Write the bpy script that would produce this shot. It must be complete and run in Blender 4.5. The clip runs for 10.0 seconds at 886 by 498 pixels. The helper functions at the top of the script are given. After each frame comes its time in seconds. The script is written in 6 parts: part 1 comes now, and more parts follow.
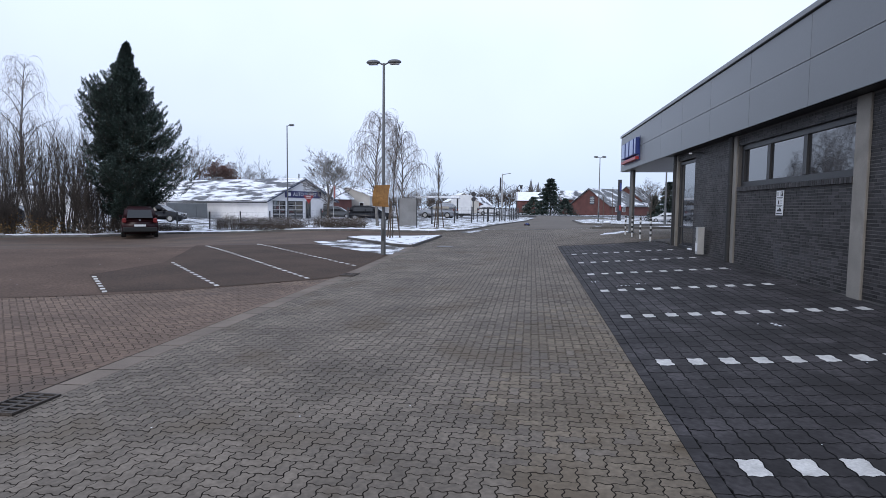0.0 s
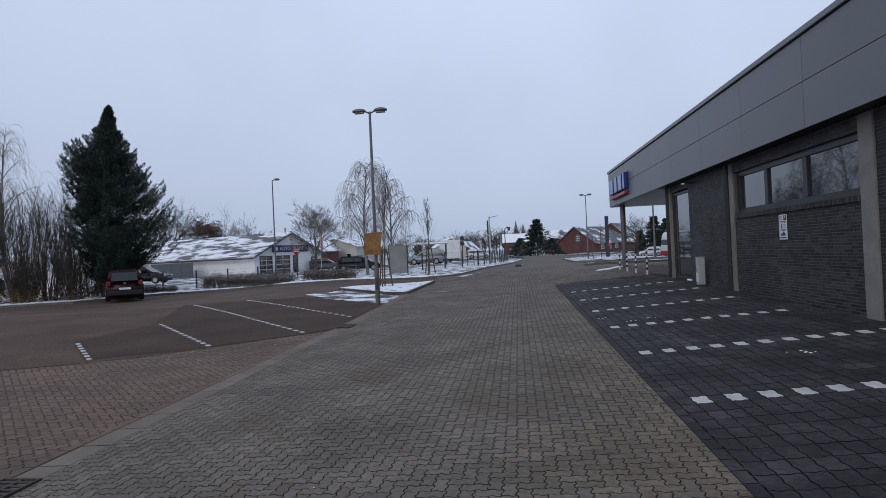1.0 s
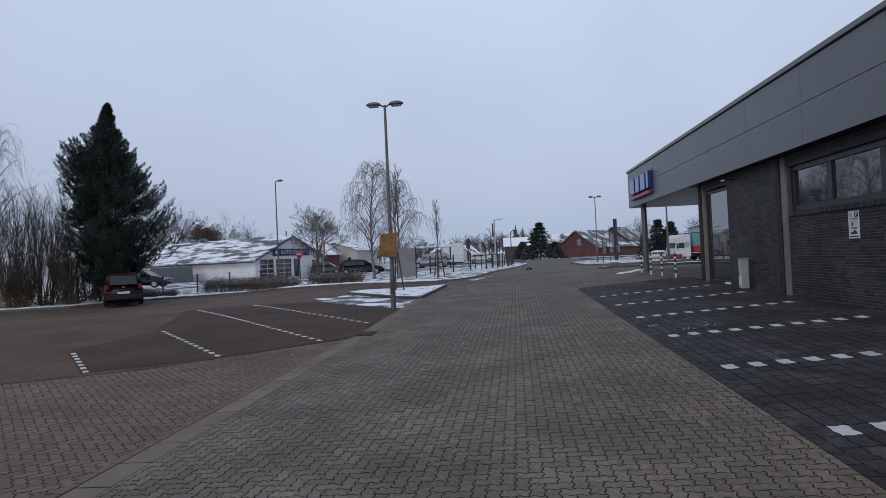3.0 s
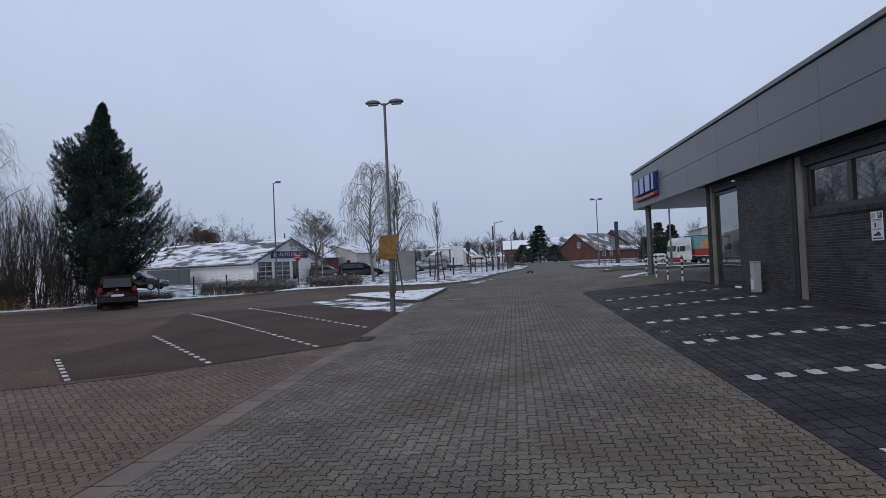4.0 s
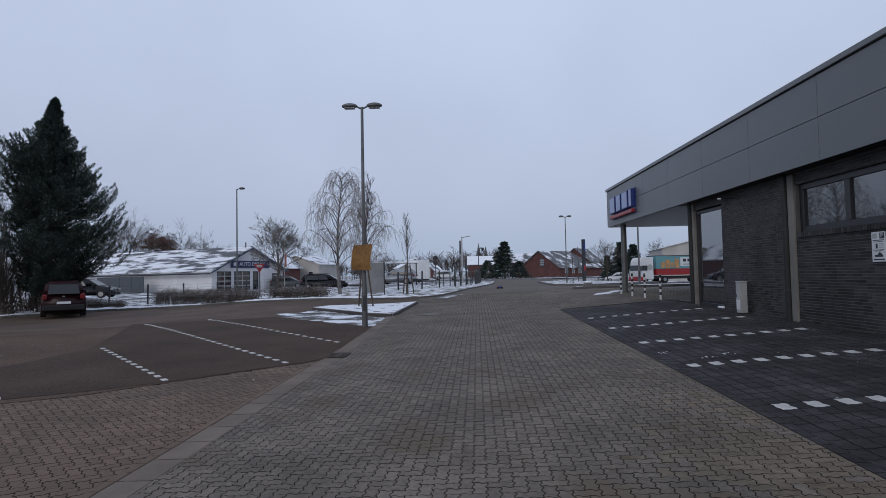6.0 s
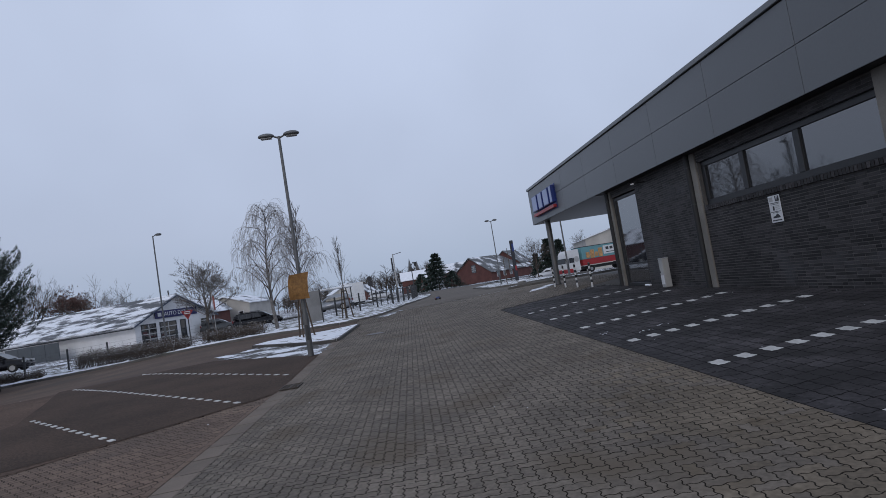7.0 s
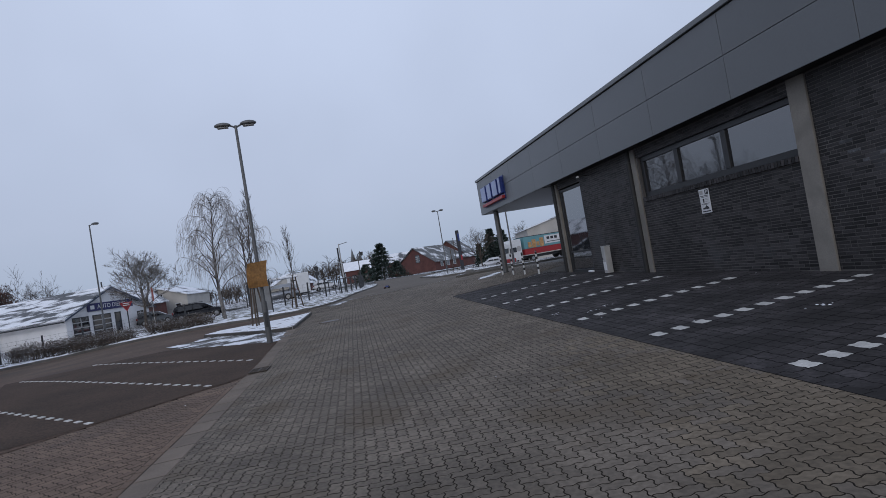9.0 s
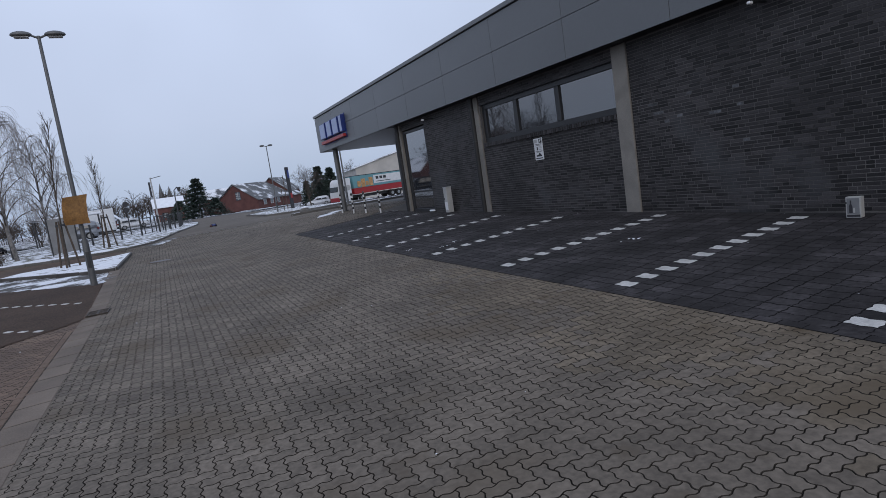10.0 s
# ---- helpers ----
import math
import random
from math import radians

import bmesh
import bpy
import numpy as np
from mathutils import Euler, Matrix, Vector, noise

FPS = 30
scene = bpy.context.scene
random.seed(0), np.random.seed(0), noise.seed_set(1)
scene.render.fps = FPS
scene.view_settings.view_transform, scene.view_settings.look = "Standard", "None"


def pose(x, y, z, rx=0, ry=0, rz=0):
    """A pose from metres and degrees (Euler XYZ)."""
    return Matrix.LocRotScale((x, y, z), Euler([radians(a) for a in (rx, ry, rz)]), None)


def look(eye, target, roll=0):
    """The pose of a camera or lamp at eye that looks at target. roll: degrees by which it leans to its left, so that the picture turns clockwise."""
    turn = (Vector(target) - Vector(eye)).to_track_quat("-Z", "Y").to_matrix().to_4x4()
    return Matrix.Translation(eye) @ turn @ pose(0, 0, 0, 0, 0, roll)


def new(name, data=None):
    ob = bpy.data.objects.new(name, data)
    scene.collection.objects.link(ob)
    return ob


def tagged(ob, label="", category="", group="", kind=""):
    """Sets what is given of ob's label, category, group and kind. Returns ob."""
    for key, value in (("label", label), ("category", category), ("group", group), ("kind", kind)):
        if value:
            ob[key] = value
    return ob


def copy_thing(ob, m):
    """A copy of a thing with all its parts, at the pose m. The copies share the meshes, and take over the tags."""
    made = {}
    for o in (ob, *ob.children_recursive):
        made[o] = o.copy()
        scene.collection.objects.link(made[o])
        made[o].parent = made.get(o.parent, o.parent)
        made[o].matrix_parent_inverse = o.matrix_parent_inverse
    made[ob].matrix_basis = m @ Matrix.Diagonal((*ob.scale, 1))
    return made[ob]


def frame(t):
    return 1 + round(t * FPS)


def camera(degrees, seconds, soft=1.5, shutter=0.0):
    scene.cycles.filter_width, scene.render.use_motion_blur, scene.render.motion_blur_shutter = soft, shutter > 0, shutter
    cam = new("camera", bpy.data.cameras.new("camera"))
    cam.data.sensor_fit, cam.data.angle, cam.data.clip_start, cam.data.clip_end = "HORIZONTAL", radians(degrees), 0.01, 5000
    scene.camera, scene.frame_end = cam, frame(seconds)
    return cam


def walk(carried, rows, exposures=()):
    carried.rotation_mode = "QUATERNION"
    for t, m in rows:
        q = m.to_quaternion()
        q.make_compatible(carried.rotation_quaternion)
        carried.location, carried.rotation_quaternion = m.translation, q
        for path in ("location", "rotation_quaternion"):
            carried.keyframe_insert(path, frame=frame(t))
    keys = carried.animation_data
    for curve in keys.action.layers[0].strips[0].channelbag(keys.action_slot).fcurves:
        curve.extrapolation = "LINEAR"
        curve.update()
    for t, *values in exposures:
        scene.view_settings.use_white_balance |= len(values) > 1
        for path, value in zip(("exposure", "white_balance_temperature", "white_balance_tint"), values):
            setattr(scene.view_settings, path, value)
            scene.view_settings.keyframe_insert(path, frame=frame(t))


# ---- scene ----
cam = camera(75.0, 10.0, soft=0.5)
PATH = [
    (0, (1.409, 0.824, 1.495), (1.16, 2.803, 1.353), 0.6),
    (0.5, (1.333, 0.992, 1.466), (1.132, 2.982, 1.444), -1.6),
    (1, (1.138, 1.152, 1.441), (0.934, 3.141, 1.458), -2.6),
    (1.5, (0.864, 1.338, 1.432), (0.662, 3.328, 1.456), -2.7),
    (2, (0.71, 1.625, 1.412), (0.511, 3.615, 1.437), -2.5),
    (2.5, (0.522, 1.849, 1.411), (0.324, 3.839, 1.44), -2.6),
    (4, (0.307, 2.584, 1.396), (0.113, 4.574, 1.437), -2.5),
    (4.5, (0.213, 2.731, 1.405), (0.025, 4.721, 1.47), -1.6),
    (5, (0.149, 3.09, 1.376), (0.001, 5.083, 1.457), -1.1),
    (6.5, (-0.252, 3.285, 1.35), (-0.218, 5.283, 1.444), -3.6),
    (7, (-0.295, 3.099, 1.304), (-0.113, 5.087, 1.423), -9.3),
    (7.5, (-0.398, 3.019, 1.287), (-0.203, 5.007, 1.403), -9.9),
    (8, (-0.536, 2.894, 1.273), (-0.341, 4.881, 1.386), -9.9),
    (8.5, (-0.645, 2.788, 1.262), (-0.423, 4.773, 1.357), -9.4),
    (9, (-0.746, 2.515, 1.291), (-0.375, 4.48, 1.344), -9.6),
    (9.5, (-0.941, 2.405, 1.32), (-0.431, 4.339, 1.312), -11.6),
    (10, (-1.461, 2.243, 1.379), (-0.567, 4.015, 1.131), -8.4),
]
walk(cam, [(t, look(eye, target, roll)) for t, eye, target, roll in PATH],
     [(0.0, 0.75), (0.3, 0.55), (0.6, 0.36), (0.9, 0.12), (1.3, 0.04), (2.5, 0.0), (5.0, -0.06), (8.0, -0.12), (9.0, -0.08), (9.5, -0.1), (10.0, 0.12)])

# ---- world and light: an even winter overcast ----
world = bpy.data.worlds.new("overcast_sky")
scene.world = world
world.use_nodes = True
wn, wl = world.node_tree.nodes, world.node_tree.links
wn.clear()
w_out = wn.new("ShaderNodeOutputWorld")
w_bg = wn.new("ShaderNodeBackground")
w_sky = wn.new("ShaderNodeTexSky")
w_sky.sky_type = "NISHITA"
w_sky.sun_disc = False
w_sky.sun_elevation, w_sky.sun_rotation = radians(16), radians(200)
w_sky.dust_density = 4.0
w_gain = wn.new("ShaderNodeMix")
w_gain.data_type = "RGBA"
w_gain.blend_type = "MULTIPLY"
w_gain.inputs[0].default_value = 1.0
w_gain.inputs[7].default_value = (0.09, 0.09, 0.09, 1)
wl.new(w_sky.outputs[0], w_gain.inputs[6])
w_geo = wn.new("ShaderNodeTexCoord")
w_sep = wn.new("ShaderNodeSeparateXYZ")
wl.new(w_geo.outputs["Generated"], w_sep.inputs[0])
w_ramp = wn.new("ShaderNodeValToRGB")
w_ramp.color_ramp.elements[0].position = 0.0
w_ramp.color_ramp.elements[0].color = (0.405, 0.495, 0.655, 1)
w_ramp.color_ramp.elements[1].position = 0.45
w_ramp.color_ramp.elements[1].color = (0.575, 0.66, 0.86, 1)
e_mid = w_ramp.color_ramp.elements.new(0.14)
e_mid.color = (0.50, 0.575, 0.755, 1)
wl.new(w_sep.outputs[2], w_ramp.inputs[0])
w_noise = wn.new("ShaderNodeTexNoise")
w_noise.inputs["Scale"].default_value = 1.6
w_noise.inputs["Detail"].default_value = 4.0
wl.new(w_geo.outputs["Generated"], w_noise.inputs["Vector"])
w_cl = wn.new("ShaderNodeMapRange")
w_cl.inputs[1].default_value, w_cl.inputs[2].default_value = 0.3, 0.7
w_cl.inputs[3].default_value, w_cl.inputs[4].default_value = 0.91, 1.09
wl.new(w_noise.outputs[0], w_cl.inputs[0])
w_cloud = wn.new("ShaderNodeMix")
w_cloud.data_type = "RGBA"
w_cloud.blend_type = "MULTIPLY"
w_cloud.inputs[0].default_value = 1.0
wl.new(w_ramp.outputs[0], w_cloud.inputs[6])
wl.new(w_cl.outputs[0], w_cloud.inputs[7])
w_mix = wn.new("ShaderNodeMix")
w_mix.data_type = "RGBA"
w_mix.inputs[0].default_value = 0.92
wl.new(w_gain.outputs[2], w_mix.inputs[6])
wl.new(w_cloud.outputs[2], w_mix.inputs[7])
wl.new(w_mix.outputs[2], w_bg.inputs[0])
w_bg.inputs[1].default_value = 1.0
wl.new(w_bg.outputs[0], w_out.inputs[0])

sun_data = bpy.data.lights.new("sun", "SUN")
sun_data.energy = 0.55
sun_data.angle = radians(30)
sun_data.color = (1.0, 0.96, 0.92)
sun = new("sun", sun_data)
sun.matrix_world = look((-30, -60, 40), (0, 10, 0))


# ---- materials ----
def node_mat(name):
    m = bpy.data.materials.new(name)
    m.use_nodes = True
    n, l = m.node_tree.nodes, m.node_tree.links
    return m, n, l, n["Principled BSDF"]


def noise_val(n, l, scale, lo, hi, detail=4.0, stretch=None):
    g = n.new("ShaderNodeNewGeometry")
    t = n.new("ShaderNodeTexNoise")
    t.inputs["Scale"].default_value = scale
    t.inputs["Detail"].default_value = detail
    if stretch:
        mp = n.new("ShaderNodeMapping")
        mp.inputs["Scale"].default_value = stretch
        l.new(g.outputs["Position"], mp.inputs[0])
        l.new(mp.outputs[0], t.inputs["Vector"])
    else:
        l.new(g.outputs["Position"], t.inputs["Vector"])
    r = n.new("ShaderNodeMapRange")
    r.inputs[1].default_value, r.inputs[2].default_value = 0.3, 0.7
    r.inputs[3].default_value, r.inputs[4].default_value = lo, hi
    l.new(t.outputs[0], r.inputs[0])
    return r.outputs[0], t.outputs[0]


def times(n, l, colour, value):
    x = n.new("ShaderNodeMix")
    x.data_type = "RGBA"
    x.blend_type = "MULTIPLY"
    x.inputs[0].default_value = 1.0
    if isinstance(colour, tuple):
        x.inputs[6].default_value = colour
    else:
        l.new(colour, x.inputs[6])
    l.new(value, x.inputs[7])
    return x.outputs[2]


def blend(n, l, fac, a, b):
    x = n.new("ShaderNodeMix")
    x.data_type = "RGBA"
    l.new(fac, x.inputs[0])
    for k, c in ((6, a), (7, b)):
        if isinstance(c, tuple):
            x.inputs[k].default_value = c
        else:
            l.new(c, x.inputs[k])
    return x.outputs[2]


def step_val(n, l, value, lo, hi):
    r = n.new("ShaderNodeMapRange")
    r.inputs[1].default_value, r.inputs[2].default_value = lo, hi
    l.new(value, r.inputs[0])
    return r.outputs[0]


def surface(name, col, rough=0.8, fine=40.0, coarse=1.2, var=0.18, wide=0.2, bump=0.15, metal=0.0, piece="", spread=0.3, stain=None, spec=0.5, stain2=None):
    """A material with grain, broad stains, and a tone for each piece ('object' or 'island')."""
    m, n, l, b = node_mat(name)
    a, raw = noise_val(n, l, fine, 1 - var, 1 + var)
    c, _ = noise_val(n, l, coarse, 1 - wide, 1 + wide)
    out = times(n, l, (*col, 1), a)
    out = times(n, l, out, c)
    if piece:
        if piece == "object":
            pr = n.new("ShaderNodeObjectInfo").outputs["Random"]
        else:
            pr = n.new("ShaderNodeNewGeometry").outputs["Random Per Island"]
        r = n.new("ShaderNodeMapRange")
        r.inputs[3].default_value, r.inputs[4].default_value = 1 - spread, 1 + spread
        l.new(pr, r.inputs[0])
        out = times(n, l, out, r.outputs[0])
    for mark in (stain, stain2):
        if mark:
            _, sraw = noise_val(n, l, mark[1], 0, 1, 6.0)
            out = blend(n, l, step_val(n, l, sraw, mark[2], mark[2] + 0.12), out, (*mark[0], 1))
    l.new(out, b.inputs["Base Color"])
    b.inputs["Roughness"].default_value = rough
    b.inputs["Metallic"].default_value = metal
    b.inputs["Specular IOR Level"].default_value = spec
    if bump:
        bp = n.new("ShaderNodeBump")
        bp.inputs["Strength"].default_value = bump
        bp.inputs["Distance"].default_value = 0.01
        l.new(raw, bp.inputs["Height"])
        l.new(bp.outputs[0], b.inputs["Normal"])
    return m


def snowy(name, under, cover, scale=1.5, edge=0.06, fine=30.0, rows=None):
    """Bare ground with a thin, patchy layer of snow."""
    m, n, l, b = node_mat(name)
    a, raw = noise_val(n, l, fine, 0.7, 1.3)
    base = times(n, l, (*under, 1), a)
    _, s1 = noise_val(n, l, scale, 0, 1, 8.0, rows)
    s2, _ = noise_val(n, l, 14.0, -0.06, 0.06, 3.0)
    ad = n.new("ShaderNodeMath")
    l.new(s1, ad.inputs[0])
    l.new(s2, ad.inputs[1])
    k = step_val(n, l, ad.outputs[0], cover, cover + edge)
    sn, _ = noise_val(n, l, 5.0, 0.9, 1.05)
    white = times(n, l, (0.78, 0.80, 0.84, 1), sn)
    l.new(blend(n, l, k, base, white), b.inputs["Base Color"])
    b.inputs["Roughness"].default_value = 0.85
    bp = n.new("ShaderNodeBump")
    bp.inputs["Strength"].default_value = 0.3
    bp.inputs["Distance"].default_value = 0.03
    l.new(ad.outputs[0], bp.inputs["Height"])
    l.new(bp.outputs[0], b.inputs["Normal"])
    return m


def glass_mat(name, tint=(0.02, 0.022, 0.026), ior=2.2):
    m, n, l, b = node_mat(name)
    b.inputs["Base Color"].default_value = (*tint, 1)
    b.inputs["Roughness"].default_value = 0.03
    b.inputs["Specular IOR Level"].default_value = 0.6
    b.inputs["IOR"].default_value = ior
    return m


GREY_O = surface("grey_paver", (0.140, 0.1175, 0.095), 0.85, 26, 0.9, 0.24, 0.24, 0.2, piece="object", spread=0.15, stain=((0.116, 0.092, 0.067), 0.8, 0.54), spec=0.3, stain2=((0.092, 0.072, 0.053), 2.6, 0.63))
GREY_I = surface("grey_paver_field", (0.140, 0.1175, 0.095), 0.85, 26, 0.9, 0.24, 0.24, 0.2, piece="island", spread=0.15, stain=((0.116, 0.092, 0.067), 0.8, 0.54), spec=0.3, stain2=((0.092, 0.072, 0.053), 2.6, 0.63))
OCHRE_I = surface("rust_tinted_paver_field", (0.141, 0.1145, 0.085), 0.85, 26, 0.9, 0.24, 0.24, 0.2, piece="island", spread=0.15, stain=((0.110, 0.084, 0.056), 0.8, 0.54), spec=0.3, stain2=((0.085, 0.062, 0.038), 2.6, 0.60))
OCHRE_O = surface("rust_tinted_paver", (0.141, 0.1145, 0.085), 0.85, 26, 0.9, 0.24, 0.24, 0.2, piece="object", spread=0.15, stain=((0.110, 0.084, 0.056), 0.8, 0.54), spec=0.3, stain2=((0.085, 0.062, 0.038), 2.6, 0.60))
RUST_I = surface("brown_paver_field", (0.138, 0.095, 0.070), 0.85, 70, 0.7, 0.16, 0.22, 0.2, piece="island", spread=0.15, stain=((0.085, 0.063, 0.05), 0.6, 0.56), spec=0.3)
LANE_BED = surface("worn_brown_lane", (0.094, 0.065, 0.049), 0.88, 9, 0.5, 0.2, 0.22, 0.2, stain=((0.070, 0.054, 0.043), 0.3, 0.55), spec=0.25)
DARK_O = surface("black_paver", (0.038, 0.0345, 0.036), 0.8, 24, 1.5, 0.35, 0.5, 0.3, piece="object", spread=0.3, stain=((0.023, 0.021, 0.0215), 1.6, 0.5), spec=0.25)
DARK_I = surface("black_paver_field", (0.038, 0.0345, 0.036), 0.8, 24, 1.5, 0.35, 0.5, 0.3, piece="island", spread=0.3, stain=((0.023, 0.021, 0.0215), 1.6, 0.5), spec=0.25)
WHITE_STONE = surface("white_paver", (0.50, 0.49, 0.47), 0.75, 50, 6.0, 0.14, 0.2, 0.2, piece="object", spread=0.1)
JOINT = surface("joint_sand", (0.02, 0.017, 0.014), 0.95, 80, 2.0, 0.3, 0.3, 0.4)
GRIME = surface("grimy_stone_edge", (0.031, 0.026, 0.021), 0.95, 80, 1.3, 0.4, 0.4, 0.3, spec=0.2)
GRIME_DARK = surface("grimy_black_edge", (0.011, 0.0105, 0.011), 0.95, 80, 1.3, 0.4, 0.4, 0.3, spec=0.2)
JOINT_DARK = surface("joint_dark", (0.008, 0.008, 0.0085), 0.9, 80, 2.0, 0.3, 0.3, 0.4)
ASPHALT = surface("asphalt", (0.057, 0.0375, 0.027), 0.9, 30, 0.7, 0.42, 0.25, 0.5, stain=((0.044, 0.034, 0.027), 0.35, 0.6), spec=0.2)
ASPHALT_WORN = surface("worn_asphalt", (0.090, 0.059, 0.043), 0.9, 24, 0.6, 0.4, 0.25, 0.5, stain=((0.062, 0.047, 0.037), 0.35, 0.58), spec=0.2)
ASPHALT_FAR = surface("road_asphalt", (0.07, 0.064, 0.058), 0.85, 40, 0.3, 0.2, 0.25, 0.3)
PAVED_FAR = surface("distant_grey_pavers", (0.108, 0.091, 0.074), 0.85, 9, 0.5, 0.22, 0.2, 0.1, stain=((0.088, 0.072, 0.056), 0.35, 0.55), spec=0.3)
CONCRETE = surface("pale_concrete", (0.150, 0.121, 0.098), 0.85, 70, 1.5, 0.14, 0.2, 0.3, piece="object", spread=0.1, spec=0.3)
KERB = surface("kerb_concrete", (0.115, 0.108, 0.10), 0.85, 60, 1.2, 0.2, 0.25, 0.3, piece="object", spread=0.15)
PILLAR = surface("rendered_pillar", (0.190, 0.178, 0.160), 0.8, 60, 2.0, 0.1, 0.16, 0.15, stain=((0.155, 0.145, 0.13), 1.6, 0.55))
SNOW = surface("snow", (0.78, 0.80, 0.84), 0.8, 12, 1.5, 0.05, 0.06, 0.5)
SNOW_GRASS = snowy("snow_on_grass", (0.08, 0.075, 0.045), 0.44, 1.9, 0.10)
SNOW_ISLAND = snowy("thin_island_snow", (0.09, 0.085, 0.07), 0.345, 2.4, 0.08)
SNOW_TARMAC = snowy("snow_on_tarmac", (0.075, 0.07, 0.066), 0.50, 0.45)
SNOW_LOT = snowy("snow_on_paving", (0.06, 0.055, 0.05), 0.44, 1.1, 0.12)
SNOW_ROWS = snowy("snow_in_rows_on_tiles", (0.10, 0.105, 0.115), 0.43, 0.4, 0.10, 30.0, (1, 1, 8))
SNOW_ROOF = snowy("snow_on_roof", (0.10, 0.105, 0.115), 0.40, 0.35, 0.10)
CLAD = surface("grey_cladding", (0.109, 0.117, 0.125), 0.38, 30, 0.4, 0.03, 0.05, 0.0, piece="object", spread=0.04)
CLAD_EDGE = surface("roof_edge_metal", (0.118, 0.126, 0.134), 0.35, 30, 0.6, 0.04, 0.06, 0.0)
SEAL = surface("black_joint", (0.012, 0.012, 0.013), 0.6, 30, 1, 0.1, 0.1, 0.0)
FRAME_DARK = surface("anthracite_frame", (0.018, 0.019, 0.021), 0.45, 40, 2, 0.06, 0.08, 0.0)
BRICK_O = surface("dark_clinker", (0.0215, 0.0195, 0.0205), 0.6, 90, 0.9, 0.3, 0.5, 0.25, piece="object", spread=0.9, stain=((0.040, 0.041, 0.045), 0.9, 0.58), spec=0.4)
BRICK_I = surface("dark_clinker_field", (0.0215, 0.0195, 0.0205), 0.6, 90, 0.9, 0.3, 0.5, 0.25, piece="island", spread=0.9, stain=((0.040, 0.041, 0.045), 0.9, 0.58), spec=0.4)
MORTAR = surface("grey_mortar", (0.096, 0.091, 0.088), 0.9, 80, 1.1, 0.2, 0.35, 0.3)
BRICK_PALE = surface("limed_brick", (0.075, 0.079, 0.086), 0.8, 35, 9.0, 0.4, 0.4, 0.2, piece="object", spread=0.45)
CARTON = surface("white_carton_board", (0.36, 0.36, 0.35), 0.7, 30, 4.0, 0.06, 0.15, 0.05)
KERB_WET = surface("wet_kerb_concrete", (0.06, 0.055, 0.05), 0.6, 60, 1.2, 0.2, 0.25, 0.3, piece="object", spread=0.15)
GLASS = glass_mat("dark_glass")
GLASS_DOOR = glass_mat("mirroring_door_glass", (0.02, 0.022, 0.026), 3.2)
GLASS_CAR = glass_mat("car_glass", (0.010, 0.011, 0.013), 1.5)
METAL_POLE = surface("galvanised_steel", (0.13, 0.133, 0.136), 0.5, 50, 3, 0.1, 0.15, 0.0, metal=0.4)
IRON = surface("rusty_cast_iron", (0.048, 0.038, 0.031), 0.8, 30, 5.0, 0.3, 0.3, 0.2)
METAL_DARK = surface("dark_steel", (0.045, 0.047, 0.05), 0.5, 50, 3, 0.1, 0.15, 0.0, metal=0.3)
BOARD = surface("weathered_brown_board", (0.23, 0.115, 0.033), 0.75, 25, 3.5, 0.25, 0.35, 0.3)
WOOD = surface("stake_wood", (0.075, 0.056, 0.042), 0.85, 40, 4, 0.25, 0.2, 0.3)
BARK = surface("brown_bark", (0.075, 0.062, 0.050), 0.9, 30, 3, 0.3, 0.25, 0.3)
BARK_BIRCH = surface("birch_bark", (0.16, 0.15, 0.142), 0.85, 9, 3, 0.5, 0.3, 0.2)
TWIG = surface("twig_bark", (0.075, 0.06, 0.05), 0.9, 30, 2, 0.2, 0.25, 0.0, piece="island", spread=0.3)
TWIG_OAK = surface("grey_oak_twigs", (0.16, 0.145, 0.135), 0.9, 20, 2, 0.2, 0.2, 0.0)
TWIG_PALE = surface("frosted_twig", (0.25, 0.235, 0.23), 0.9, 30, 2, 0.2, 0.25, 0.0, piece="island", spread=0.25)
NEEDLE = surface("dark_conifer_needles", (0.018, 0.034, 0.026), 0.8, 8, 0.9, 0.3, 0.3, 0.0, piece="island", spread=0.6)
NEEDLE_FROST = surface("frosted_needles", (0.075, 0.10, 0.09), 0.8, 8, 0.9, 0.3, 0.3, 0.0, piece="island", spread=0.5)
LEAF_BROWN = surface("dry_brown_leaves", (0.105, 0.055, 0.045), 0.9, 6, 1, 0.3, 0.3, 0.0, piece="island", spread=0.4)
LEAF_OCHRE = surface("ochre_leaves", (0.18, 0.105, 0.035), 0.9, 6, 1, 0.3, 0.3, 0.0, piece="island", spread=0.4)
HEDGE_LEAF = surface("winter_hedge_leaves", (0.10, 0.077, 0.06), 0.9, 8, 1, 0.3, 0.3, 0.0, piece="island", spread=0.5)
HEDGE_FROST = surface("snow_dusted_leaves", (0.27, 0.26, 0.26), 0.9, 8, 1, 0.2, 0.2, 0.0, piece="island", spread=0.3)
WHITE_WALL = surface("white_render", (0.74, 0.74, 0.75), 0.85, 20, 0.6, 0.05, 0.10, 0.1)
BEIGE_WALL = surface("beige_render", (0.42, 0.40, 0.37), 0.85, 20, 0.6, 0.05, 0.12, 0.1)
RED_WALL = surface("red_brick_wall", (0.10, 0.040, 0.035), 0.85, 15, 0.7, 0.15, 0.2, 0.1)
SLATE = surface("grey_slates", (0.12, 0.125, 0.13), 0.7, 10, 0.6, 0.2, 0.25, 0.1)
SLATE_FROST = snowy("frosted_slates", (0.11, 0.115, 0.12), 0.52, 0.5, 0.15)
